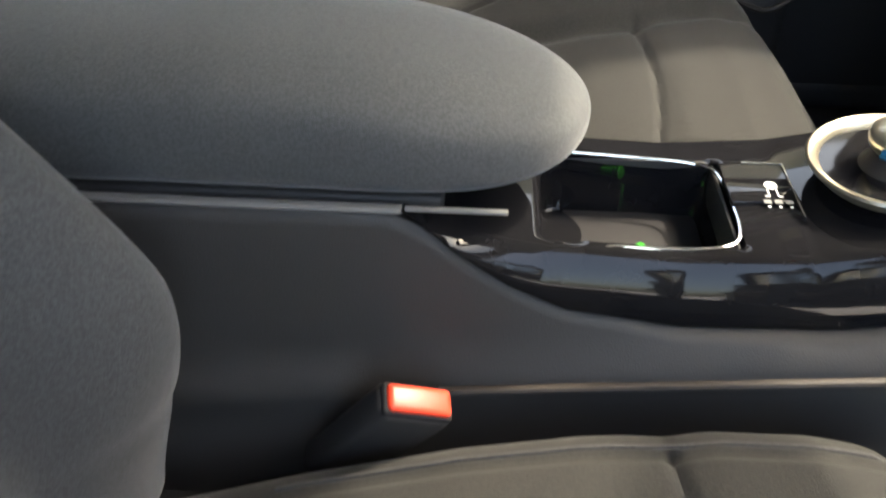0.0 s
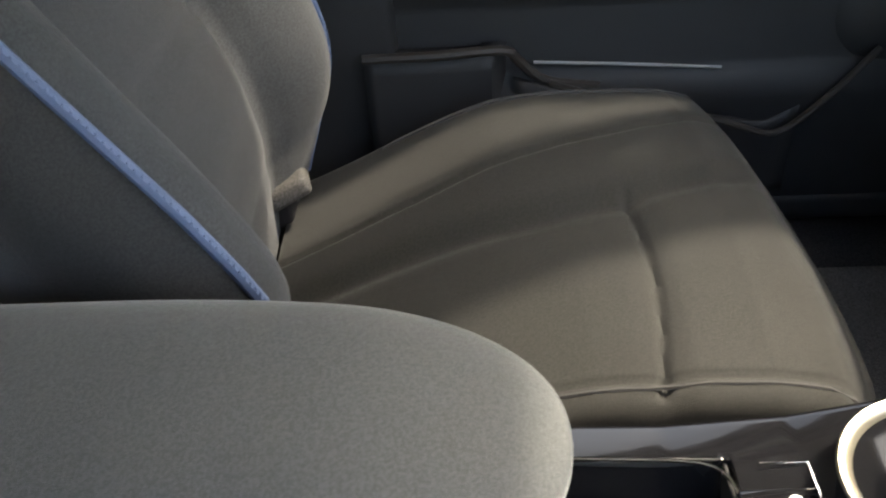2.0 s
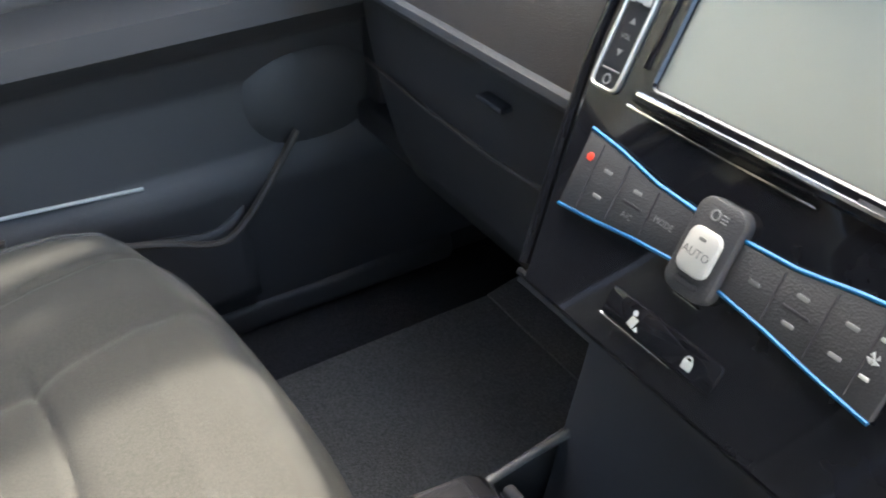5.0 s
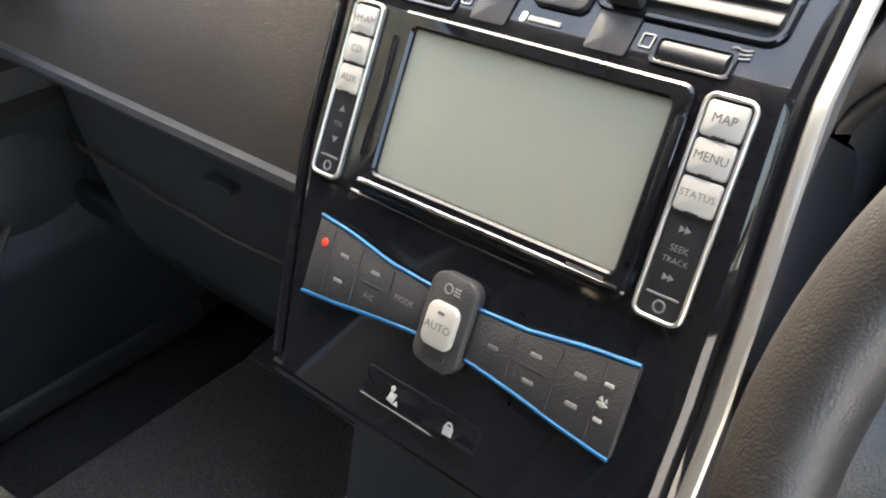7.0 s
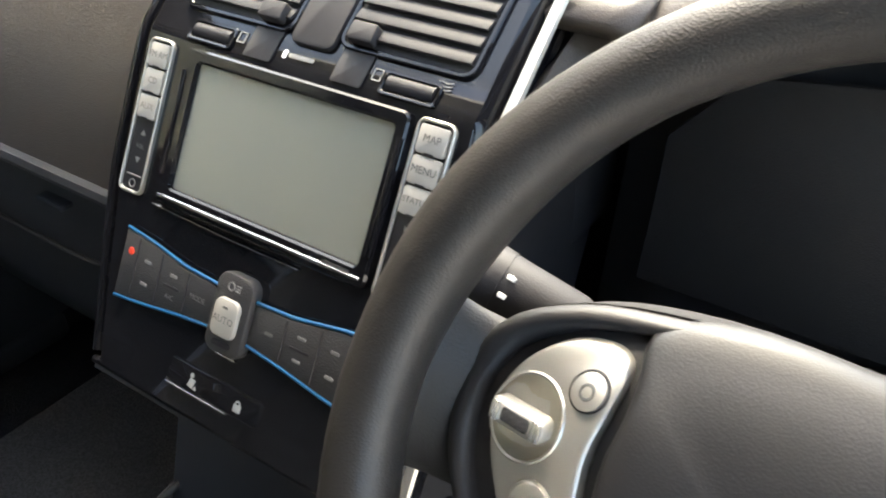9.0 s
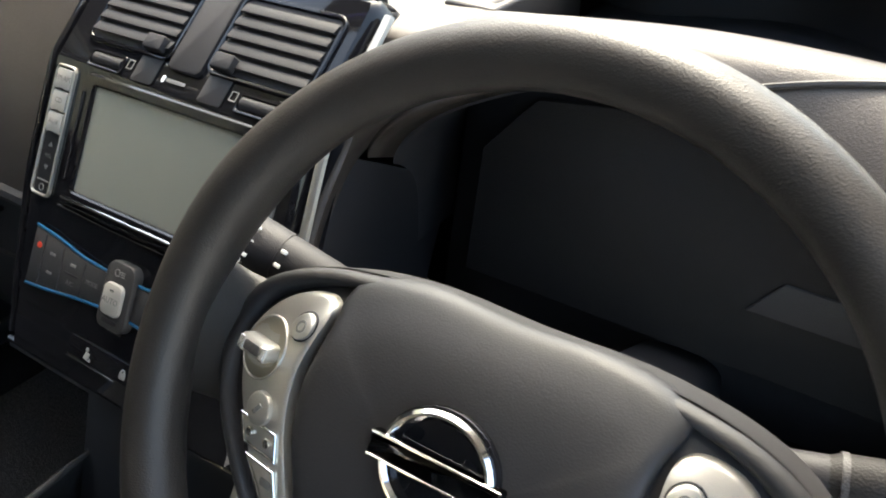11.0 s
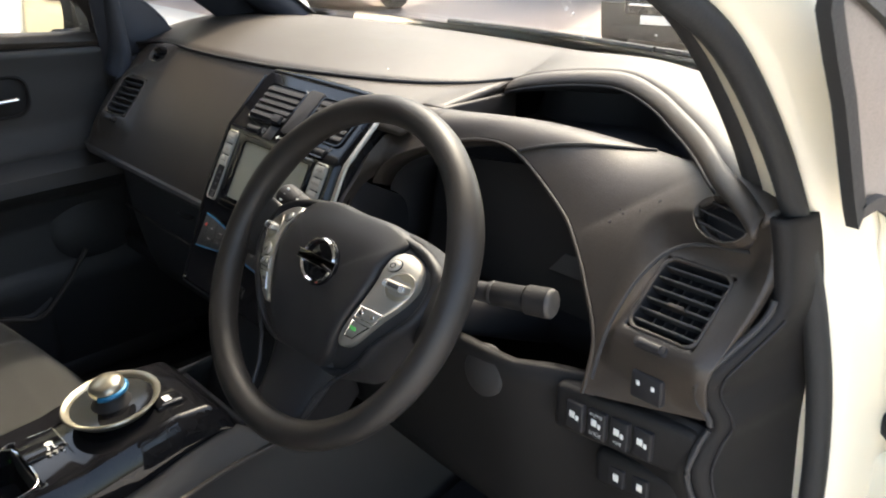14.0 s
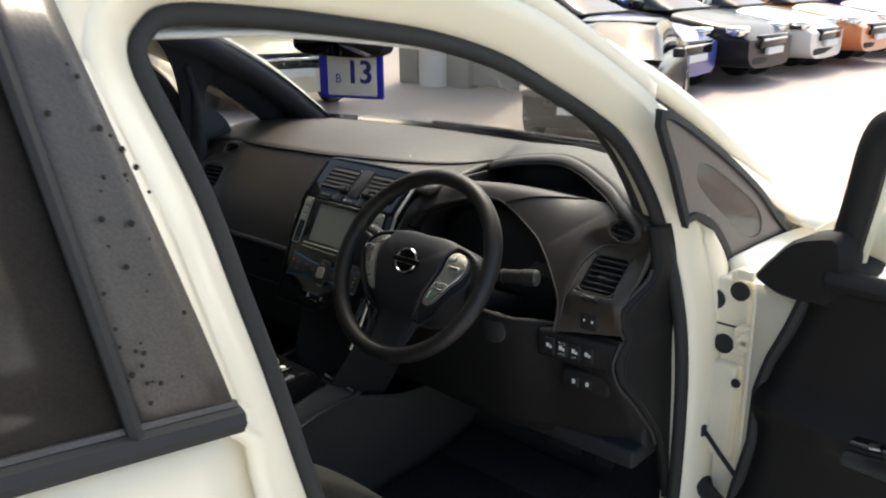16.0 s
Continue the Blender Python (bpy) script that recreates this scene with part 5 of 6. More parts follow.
mode = part("mode_key", moved(rbox((-.0165, -.036, -.003), (.0165, .036, .0025), .002), Matrix.Translation((.009, -.343, .6725)) @ Matrix.Rotation(radians(2), 4, "Z")), GLOSS, console, "glossy parking mode key panel")
part("key_rim", tube([(.009 + u, -.343 + v, .6755) for u, v in ((-.036, -.0165), (-.036, .0165), (.036, .0165))], .0007, 6), CHROME, mode, "thin bright edge")
part("key_print", cat(revolve(((.0052, 0), (.0052, .0004), (0, .0004)), (.004, -.343, .6750), (0, 0, 1), 18), rbox((.009, -.3475, .6750), (.019, -.3462, .6755), .0003, 1), rbox((.009, -.3405, .6750), (.019, -.3392, .6755), .0003, 1), rbox((.018, -.3505, .6750), (.0195, -.3465, .6755), .0003, 1), rbox((.018, -.3400, .6750), (.0195, -.3360, .6755), .0003, 1)), PRINT, mode, "pale parking symbol")
for i in range(3):
    part("key_pip", rbox((.0235, -.3535 + i * .0085, .6750), (.0285, -.3475 + i * .0085, .6756), .0004, 1), FAINT, mode)
    part("key_pip", rbox((.0315, -.3515 + i * .0085, .6750), (.0335, -.3490 + i * .0085, .6756), .0004, 1), PRINT, mode)
brake = part("park_brake_key", rbox((.032, -.215, .690), (.062, -.175, .699), .004), GLOSS, console, "parking brake key")
part("key_print", rbox((.040, -.200, .6988), (.054, -.190, .6994), .0003, 1), PRINT, brake)
# open cubby ahead of the selector
part("cubby", cat(rbox((-.078, -.115, .585), (.105, .0, .600), .004), rbox((-.084, -.115, .56), (-.076, .0, .595), .003), rbox((.100, -.115, .56), (.112, .0, .595), .005), rbox((-.076, -.118, .585), (.100, -.108, .650), .004)), DARK, console, "open dark cubby with a divider")
# silver bar in place of the light along the cubby's side edge
part("cubby_lit_edge", tube([(.086, -.113, .664), (.112, -.058, .612)], .003, 8), SILVER, console)

armrest = thing("armrest", (0, -.72, .70), "padded grey fabric armrest lid on the console", "armrest")


def lid_ring(f):
    """A slice of the lid at f from its rounded nose to its back."""
    y = lerp(-.494, -1.06, f)
    n = min(1.0, f / .30)
    grow = max(.02, (1 - (1 - n) ** 2.4) ** (1 / 2.3))
    hw = .101 * grow
    rise = max(.0, 1 - (1 - min(1.0, f / .55)) ** 2)
    top, bot = .742 + .020 * grow + .046 * rise - .03 * max(0, f - .7) ** 2 * 8, .742 - .034 * max(.02, (1 - (1 - min(1.0, f / .20)) ** 2.4) ** (1 / 2.2))
    zc, hz = (top + bot) / 2, (top - bot) / 2
    out = []
    for j in range(40):
        a = j * math.tau / 40
        c, s = math.cos(a), math.sin(a)
        out.append(Vector((hw * math.copysign(abs(c) ** (.8 if s > 0 else .5), c), y, zc + hz * math.copysign(abs(s) ** (.64 if s > 0 else .42), s))))
    return out


part("lid", rings([lid_ring((i / 48) ** 2.2) for i in range(49)]), ARM, armrest, "rounded grey fabric armrest pad", smooth=70)
part("lid_base", rbox((-.090, -1.0, .698), (.090, -.60, .7125), .004), TRIM, armrest, "dark plastic lid base")

selector = thing("drive_selector", (.008, -.257, .695), "silver dome drive selector in a satin ring", "gear selector")
SC = Vector((.008, -.255, .700))
ax = Vector((0, -.10, 1)).normalized()
part("selector_ring", revolve(((.055, -.006), (.0645, .004), (.066, .0065), (.0645, .0085), (.060, .0075), (.0565, .004), (.054, .000)), SC, ax, 48), SATIN, selector, "satin metal dish ring")
part("selector_dish", revolve(((.0555, .002), (.050, -.001), (.040, -.010), (.030, -.013), (0, -.013)), SC, ax, 48), GLOSS, selector, "dark glossy dish inside the ring")
part("selector_boot", revolve(((.030, -.014), (.027, .002), (.021, .010), (.017, .018)), SC, ax, 32), DARK, selector, "black selector neck")
dome_c = SC + ax * .026
part("selector_dome", revolve(((.010, -.012), (.019, -.009), (.0235, -.002), (.0240, .003), (.0222, .008), (.0176, .0115), (.0092, .0140), (0, .0146)), dome_c, (0, -.25, 1), 40), SATIN, selector, "polished silver selector dome")
part("selector_band", tube([dome_c + Vector((.0240 * math.cos(a), .0240 * math.sin(a), -.003 + .003 * math.sin(a))) for a in [lerp(-.9, 1.5, i / 16) for i in range(17)]], .0042, 10), BLUE, selector, "metallic blue band on the dome")

buckle = thing("seat_belt_buckle", (.150, -.68, .46), "black seat belt buckle with a red release button", "seat belt buckle")
bt = Matrix.Translation((.165, -.612, .585)) @ Euler((radians(-27), radians(20), radians(8))).to_matrix().to_4x4()
part("buckle_case", moved(rbox((-.0150, -.031, -.150), (.0150, .031, -.003), .009), bt), TRIM, buckle, "black plastic buckle case")
part("release_button", moved(rbox((-.0105, -.0260, -.012), (.0105, .0260, .0025), .004), bt), RED, buckle, "bright red release button")
part("buckle_end", moved(rbox((-.0128, -.0288, -.014), (.0128, .0288, -.0015), .004), bt), DARK, buckle)
part("buckle_stem", tube([bt @ Vector((0, 0, -.13)), (.140, -.72, .42), (.135, -.72, .36)], .010, 8, flat=.6), RUBBER, buckle)

# key with a green tag left in the tray
key = thing("key_tag", (.045, -.46, .616), "dark key with a bright green tag lying in the console tray", "key tag")
part("key_blade", tube([(.055, -.485, .622), (.049, -.468, .624), (.044, -.456, .625)], [.006, .006, .005], 10, flat=.8), DARK, key, "dark key body")
part("green_tag", cat(tube([(.044, -.456, .625), (.038, -.446, .627)], [.0055, .0065], 12, flat=.9), revolve(((0, -.003), (.0065, -.002), (.0075, .002), (.005, .004), (0, .004)), (.036, -.4425, .628), (-.5, .85, .1), 14)), material("green_tag_plastic", (.06, .55, .05), .4, vary=.1, vary_scale=40), key, "bright green plastic tag")


# ---- seats ----
def seat(name, cx, dy, label, inner, drop=0.0, recline=0.0, tuck=1.0, fall=.10):
    """A front seat about cx; inner: the side (+1 or -1) that faces the console."""
    ob = thing(name, (cx, -.5 + dy, .34), label, "car seat")
    HW = .250

    def cushion_ring(f):
        y0 = lerp(-.174, -.80, f)
        out = []
        front = bell(f, .05)
        n = 120
        for j in range(n + 1):
            u = lerp(-1, 1, j / n)
            a, v = abs(u), u * inner
            x = u * HW * (1 - .05 * f)
            y = y0 - (.055 * ((1 - v) / 2) ** 2 + .03 * a ** 6) * max(0, 1 - f * 2.2)
            z = table(y, ((-.80, .500), (-.65, .556), (-.535, .592), (-.45, .610), (-.36, .620), (-.29, .619), (-.22, .606), (-.17, .585)))
            z += .030 * max(0, -v) * bell(y + .54, .15) - .022 * max(0, v) ** 2
            # a raised outer side, its crease drawing in toward the back
            crease = smooth_table(y, ((-.80, .055), (-.62, .085), (-.535, .106), (-.456, .122), (-.375, .142), (-.312, .160), (-.257, .176)))
            fold = smooth_table(y, ((-.80, -.02), (-.62, .004), (-.568, .012), (-.493, .012), (-.406, .020), (-.348, .042), (-.242, .075)))
            k, q = -x * inner - crease, -x * inner - fold
            z += .016 / (1 + math.exp(-q * 60)) * min(1, f * 6) - .004
            z -= .010 * bell(q, .016) * min(1, f * 8)
            z -= .0045 * bell(k, .004) * min(1, f * 8)
            bend = -.390 + .012 * math.sin(math.pi * min(1, max(0, (-q) / .25)))
            z -= .0060 * bell(y - bend, .0045) * (1 if q < 0 else max(0, 1 - q / .02)) * (a < .93)
            z -= .004 * bell(y - bend, .020) * (q < 0)
            z -= .004 * bell(v - .87, .012) * min(1, f * 8)
            z -= .040 * front
            if a > .90:
                g = (a - .90) / .10
                z -= .045 * (1 - math.sqrt(max(0, 1 - g * g)))
                x = math.copysign(HW * (1 - .05 * f) * (.90 + .10 * math.sin(g * math.pi / 2)), u)
            out.append(Vector((cx + x, y + dy, z + drop)))
        low = .40 + .04 * front
        out.append(Vector((cx + HW * .97, out[n].y, .48 + drop)))
        out.append(Vector((cx + HW * .90, out[n].y - .01, low)))
        out.append(Vector((cx - HW * .90, out[0].y - .01, low)))
        out.append(Vector((cx - HW * .97, out[0].y, .48 + drop)))
        return out

    cush = part("cushion", rings([cushion_ring((i / 150) ** 1.15) for i in range(151)]), FABRIC, ob, "brown-grey woven cushion with raised sides", smooth=70)
    for sg in (-1, 1):
        col = 114 if sg > 0 else 6
        pts = [cushion_ring(f)[col] for f in [lerp(.01, .8, i / 18) for i in range(19)]]
        part("cushion_seam", tube([p + Vector((sg * .001, 0, .0002)) for p in pts], .0022, 6), FABRIC_SIDE, cush, "sewn edge seam")

    def back_ring(f):
        """A slice of the backrest at f of its height."""
        z0 = lerp(.50, 1.21, f)
        ridge = smooth_table(z0, ((.50, -.835), (.558, -.790), (.60, -.752), (.64, -.730), (.68, -.718), (.72, -.715), (.76, -.728), (.82, -.753), (.94, -.815), (1.21, -.95)))
        if z0 < .62:
            ridge = lerp(-.742, ridge, tuck)
        bol = smooth_table(z0, ((.50, .02), (.60, .05), (.70, .085), (.85, .09), (1.21, .055)))
        y0 = ridge - bol + dy
        hw = .252 * (1 - .08 * f) * (1 if f < .8 else 1 - .35 * ((f - .8) / .2) ** 2)
        th = .115 - .045 * f
        if f > .9:
            th *= math.sqrt(max(.05, 1 - ((f - .9) / .1) ** 2))
        out = []
        n = 44
        for j in range(n + 1):
            u = lerp(-1, 1, j / n)
            a = abs(u)
            k = max(0, (a - .50) / .50)
            hump = bol * (math.sin(min(1, k * 1.35) * math.pi / 2) if k < .74 else 1 - fall * ((k - .74) / .26) ** 2)
            d = hump - .008 * bell(a - .53, .025) - .006 * bell(f - .45, .010) * (a < .53)
            out.append(Vector((cx + u * hw, y0 + d + u * inner * (.010 - .13 * max(0, z0 - .72)) + (recline * (z0 - .62) if z0 > .62 else 0), z0)))
        for j in range(n // 2 + 1):
            u = lerp(1, -1, j / (n // 2))
            out.append(Vector((cx + u * hw * .97, y0 - th - .04 + .03 * abs(u) ** 3, z0 - .04)))
        return out

    back = part("backrest", rings([back_ring(i / 72) for i in range(73)]), BACK, ob, "fabric backrest with deep side bolsters, cool sky light in its colour", smooth=70)
    for sg in (-1, 1):
        col = 44 if sg > 0 else 0
        run = [back_ring(f)[col] for f in [lerp(.03, .93, i / 24) for i in range(25)]]
        part("backrest_piping", tube([p + Vector((sg * .001, .001, 0)) for p in run], .0055, 8), PIPING, back, "pale blue edge piping with stitches")
        part("stitching", cat(*[rbox((p.x + sg * .0035 - .0012, p.y + .0050 - .0012, p.z - .0028), (p.x + sg * .0035 + .0012, p.y + .0050 + .0012, p.z + .0028), .0008, 1) for p in curve([q for q in run], 110)]), PIPING, back, "row of stitches")
        side = [[back_ring(f)[col] + Vector((sg * .004, 0, 0)), back_ring(f)[col] + Vector((sg * .010, -.07, -.02)), back_ring(f)[col] + Vector((sg * .004, -.20 + .07 * f, -.06))] for f in [lerp(.0, .95, i / 48) for i in range(49)]]
        part("side_panel", surf(lambda s, t: side[round(s * 48)][round(t * 2)], 48, 2), FABRIC_SIDE, back, "dark fabric side panel", thick=.004)
    head = Vector((cx, -.735 - .66 * .47 + dy - .02, 1.33))
    part("headrest", surf(lambda s, t: head + Vector((.125 * math.copysign(abs(math.cos(s * math.tau)) ** .7, math.cos(s * math.tau)) * math.sin(t * math.pi) ** .5, .045 * math.copysign(abs(math.sin(s * math.tau)) ** .8, math.sin(s * math.tau)) * math.sin(t * math.pi) ** .5 + .02 * math.cos(t * math.pi), -.095 * math.cos(t * math.pi))), 32, 16, True), FABRIC, ob, "grey fabric headrest", smooth=70)
    for sg in (-1, 1):
        part("headrest_post", tube([(cx + sg * .055, head.y, 1.15), (cx + sg * .055, head.y, 1.28)], .007, 10), CHROME, ob)
    part("seat_base", cat(rbox((cx - .21, -.70 + dy, .345), (cx + .21, -.28 + dy, .45), .02), rbox((cx - .235, -.74 + dy, .345), (cx - .20, -.24 + dy, .38), .006), rbox((cx + .20, -.74 + dy, .345), (cx + .235, -.24 + dy, .38), .006)), DARK, ob, "black seat base on rails")
    return ob


seat("front_seat", -.392, 0.0, "brown-grey fabric passenger seat with blue piping", 1, tuck=.45)
seat("front_seat", .415, -.045, "brown-grey fabric driver seat beside the console", -1, -.012, -.10, .35, .55)
belt = thing("belt_anchor", (-.60, -.82, .50), "pale metal and plastic belt anchor beside the passenger seat", "seat belt")
part("anchor_plate", rbox((-.585, -.830, .545), (-.515, -.765, .572), .008, turn=Euler((radians(20), radians(-12), radians(15))).to_matrix().to_4x4()), MAT, belt, "grey anchor cover")
part("belt_bracket", rbox((-.66, -.85, .40), (-.53, -.79, .552), .006), DARK, belt)
bench = thing("rear_bench", (0, -1.45, .34), "dark fabric rear bench seat", "car seat")
part("bench_cushion", rbox((-.66, -1.75, .34), (.66, -1.22, .60), .06, 5), FABRIC_SIDE, bench)
part("bench_back", rbox((-.66, -1.92, .55), (.66, -1.72, 1.12), .06, 5, Euler((radians(12), 0, 0)).to_matrix().to_4x4()), FABRIC_SIDE, bench)
for x in (-.38, .36):
    floor_mat = thing("floor_mat", (x, .05, .36), "dark grey carpet floor mat on the car floor", "floor mat", "floor mats")
    part("mat", cat(rbox((x - .20, -.20, .357), (x + .17, .19, .366), .004), rbox((x - .20, .18, .372), (x + .17, .31, .381), .004, 3, Euler((radians(12), 0, 0)).to_matrix().to_4x4())), MAT if x < 0 else CARPET, floor_mat, "carpet mat with its lit look put into the colour" if x < 0 else "dark carpet mat")
for i, (x, w) in enumerate(((.42, .045), (.53, .022))):
    pedal = thing("pedal", (x, .40, .45), "black rubber foot pedal under the dashboard", "pedal", "pedals")
    part("pedal_pad", rbox((x - w, .335, .41), (x + w, .350, .48), .006, 3, Euler((radians(-25), 0, 0)).to_matrix().to_4x4()), RUBBER, pedal)
    part("pedal_arm", tube([(x, .348, .45), (x, .42, .56), (x, .45, .63)], .008, 8), DARK, pedal)


# ---- passenger door ----
part("pillar_lower_trim", rbox((-.76, -1.02, .34), (-.715, -.655, 1.10), .015), TRIM, car, "dark lower centre pillar trim")
part("pillar_upper_trim", tube([(-.735, -.79, 1.08), (-.70, -.83, 1.28), (-.66, -.86, 1.44)], .05, 10, flat=.7, up=(1, 0, 0)), PILLAR, car, "dark upper centre pillar trim")
part("sill_trim", rbox((-.80, -.70, .325), (-.735, .22, .372), .012), TRIM, car, "dark sill cover")
part("sill_trim", rbox((.725, -.64, .325), (.770, .17, .360), .012), TRIM, car, "dark sill cover")
for sign in (-1, 1):
    part("kick_panel", rbox((min(sign * .742, sign * .775), .205, .33), (max(sign * .742, sign * .775), .56, .90), .012), LOWER, car, "dark footwell side panel")
pdoor = thing("passenger_door", (-.80, -.25, .34), "closed passenger door with dark grained inner trim with shade put into its colour", "car door")
MLOOP = [Vector((-p.x, p.y, p.z)) for p in LOOP]


def door_x(y, z):
    """How far out the inner trim stands."""
    return table(z, ((.34, -.765), (.50, -.75), (.575, -.735), (.60, -.755), (.70, -.765), (.76, -.745), (.795, -.70), (.812, -.702), (.825, -.745), (.90, -.762), (1.0, -.755), (1.04, -.742)))


part("inner_panel", surf(lambda s, t: (door_x(0, lerp(.34, 1.04, t)), lerp(-.70, .26, s), lerp(.34, 1.04, t) + (.055 - .058 * s) * max(0, t - .8) * 5), 20, 60), TRIM, pdoor, "dark grained door trim", thick=.02, smooth=50)
part("window_sill", tube([(-.755, -.70, 1.112), (-.755, -.45, 1.098), (-.755, -.2, 1.080), (-.755, .10, 1.053), (-.755, .17, 1.043)], .022, 10, flat=.8), DASH, pdoor, "brown-grey window sill")
part("outer_skin", surf(lambda s, t: (-.845 - .02 * math.sin(math.pi * t), lerp(-.74, .285, s), lerp(.33, 1.06, t)), 10, 10), PAINT, pdoor, "white outer door skin", thick=.02)
part("armrest_top", surf(lambda s, t: (lerp(-.75, -.690, t), lerp(-.70, -.02, s), .800 + .012 * math.sin(s * math.pi) - .012 * max(0, t - .8) / .2 + .02 * max(0, s - .85) * 4 * (1 - t)), 16, 8), DASH, pdoor, "padded armrest ledge", thick=.03)
sw = part("window_switch", rbox((-.735, -.20, .806), (-.700, -.06, .822), .006), GLOSS, pdoor, "glossy window switch panel")
part("switch_key", rbox((-.725, -.185, .820), (-.708, -.155, .830), .004), CHROME, sw, "bright window switch key")
handle = part("handle_recess", cat(frame_ring([(u * 1.1, v * 1.15) for u, v in rrect(-.070, -.036, .070, .036, .028, 6)], rrect(-.070, -.036, .070, .036, .028, 6), lambda u, v, w: Vector((-.7355 + w, -.135 + u, .969 + v)), -.004, .008, .003), prism(rrect(-.070, -.036, .070, .036, .028, 6), lambda u, v, w: Vector((-.7372 + w, -.135 + u, .969 + v)), 0, .003, .0005)), LOWER, pdoor, "dark recess behind the door handle")
part("door_lever", tube(curve([(-.726, -.186, .986), (-.720, -.176, .980), (-.716, -.164, .969), (-.714, -.135, .966), (-.714, -.105, .966), (-.717, -.086, .966)], 20), [.011 - .0003 * i for i in range(21)], 12, flat=.7), CHROME, handle, "chrome inside door lever")
part("lock_knob", rbox((-.736, -.196, .968), (-.719, -.180, .990), .005), CHROME, handle)
# lower pocket, grip and speaker
part("grip_block", surf(lambda s, t: (-.70 - .055 * max(0, s - .88) / .12, lerp(-.70, -.50, s), lerp(.50, .652, t)), 14, 6), TRIM, pdoor, "raised block above the door pocket", thick=.03)
part("grip_edge", tube(curve([(-.700, -.70, .654), (-.700, -.60, .655), (-.705, -.515, .656), (-.715, -.495, .638), (-.725, -.470, .608), (-.725, -.44, .594), (-.72, -.38, .588)], 30), .007, 8), DASH, pdoor, "rounded upper edge of the pocket block")
part("trim_line", tube([(-.733, -.470, .622), (-.731, -.34, .614), (-.729, -.215, .604)], .0024, 8), MARK, pdoor, "slim bright trim line")
part("door_pocket", surf(lambda s, t: (-.69 - .03 * (1 - math.sin(math.pi * min(1, s * 1.2))), lerp(-.50, -.10, s), lerp(.40, table(lerp(-.50, -.10, s), ((-.50, .604), (-.45, .594), (-.34, .566), (-.238, .545), (-.147, .515), (-.10, .545))), t)), 20, 8), TRIM, pdoor, "dark door pocket", thick=.01)
part("pocket_edge", tube(curve([(-.715, -.45, .598), (-.700, -.34, .570), (-.692, -.238, .549), (-.690, -.185, .531), (-.690, -.147, .519), (-.692, -.116, .531), (-.697, -.070, .575), (-.712, -.015, .632)], 30), .0050, 8), DASH, pdoor, "rounded pocket rim")
part("speaker_ring", revolve(((.088, 0), (.090, .006), (.082, .012), (.076, .006), (0, .008)), (-.757, -.05, .56), (1, 0, 0), 36), DARK, pdoor, "round speaker grille")
part("front_dome", rings([[Vector((-.748 + h, .02 + r * math.cos(a), .66 + r * .8 * math.sin(a))) for a in [j * math.tau / 24 for j in range(24)]] for r, h in ((.10, 0), (.085, .012), (.055, .02), (.01, .024))]), TRIM, pdoor, "bulge in the door trim")
upper_i = [i for i in range(len(MLOOP)) if MLOOP[i].z > 1.03]
start = next(i for i in upper_i if (i - 1) % len(MLOOP) not in upper_i)
run = [(start + j) % len(MLOOP) for j in range(len(upper_i))]
part("window_frame", tube([Vector((-outward(i, -.022, .02).x, outward(i, -.022, .02).y, outward(i, -.022, .02).z)) for i in run], .018, 10, flat=.7, up=(1, 0, 0)), DARK, pdoor, "black window frame")
wl = [Vector((-outward(i, -.03, .028).x, outward(i, -.03, .028).y, outward(i, -.03, .028).z)) for i in run]
pane = part("window_pane", (wl + [], [tuple(range(len(wl)))]), GLASS, pdoor, "clear side window", thick=.004)
pane.visible_shadow = False
part("mirror_sail", rings([[Vector((x, .088 + d, 1.03)), Vector((x, .205 + d, 1.02)), Vector((x, .11 + d, 1.19)), Vector((x, .075 + d, 1.19))] for x, d in ((-.80, 0), (-.745, 0))]), DARK, pdoor, "dark triangular mirror corner trim")
wing = thing("passenger_wing_mirror", (-.82, .06, 1.02), "white door mirror beside the passenger window", "wing mirror")
mc = Vector((-1.00, .07, 1.085))
mturn = Matrix.Translation(mc) @ Matrix.Rotation(radians(20), 4, "Z") @ Matrix.Rotation(radians(-5), 4, "X")
part("mirror_shell", rings([[mturn @ Vector((.148 * k * math.copysign(abs(math.cos(a)) ** .7, math.cos(a)), h, .092 * k * math.copysign(abs(math.sin(a)) ** .75, math.sin(a)))) for a in [j * math.tau / 28 for j in range(28)]] for k, h in ((.93, -.035), (1.0, -.03), (1.0, .01), (.85, .05), (.5, .085), (.1, .095))]), DARK, wing, "black mirror shell")
part("mirror_glass", rings([[mturn @ Vector((.128 * k * math.copysign(abs(math.cos(a)) ** .7, math.cos(a)), -.037, .076 * k * math.copysign(abs(math.sin(a)) ** .75, math.sin(a)))) for a in [j * math.tau / 28 for j in range(28)]] for k in (1.0, .5, .01)], False), MIRROR, wing, "mirror glass")
part("mirror_foot", tube([(-.80, .10, 1.045), (-.88, .09, 1.05), (-.96, .085, 1.055)], [.035, .03, .028], 10, flat=.6), DARK, wing)

# ---- open driver door ----
ddoor = thing("driver_door", (.88, .17, .36), "opened driver door with dark inner trim", "car door")
ANG = radians(66)


def dr(a, n, z):
    """A place on the open door: a along it from the hinge, n out of its inner face, z up."""
    way = Vector((math.sin(ANG), -math.cos(ANG) * .35, 0)).normalized()
    inn = Vector((way.y, -way.x, 0))
    return Vector((.885, .185, z)) + way * a + inn * n + Vector((0, 0, 0))


def swell(z):
    return table(z, ((.36, .02), (.55, .045), (.62, .02), (.74, .03), (.79, .07), (.82, .03), (.95, .02), (1.02, .035), (1.04, .02)))


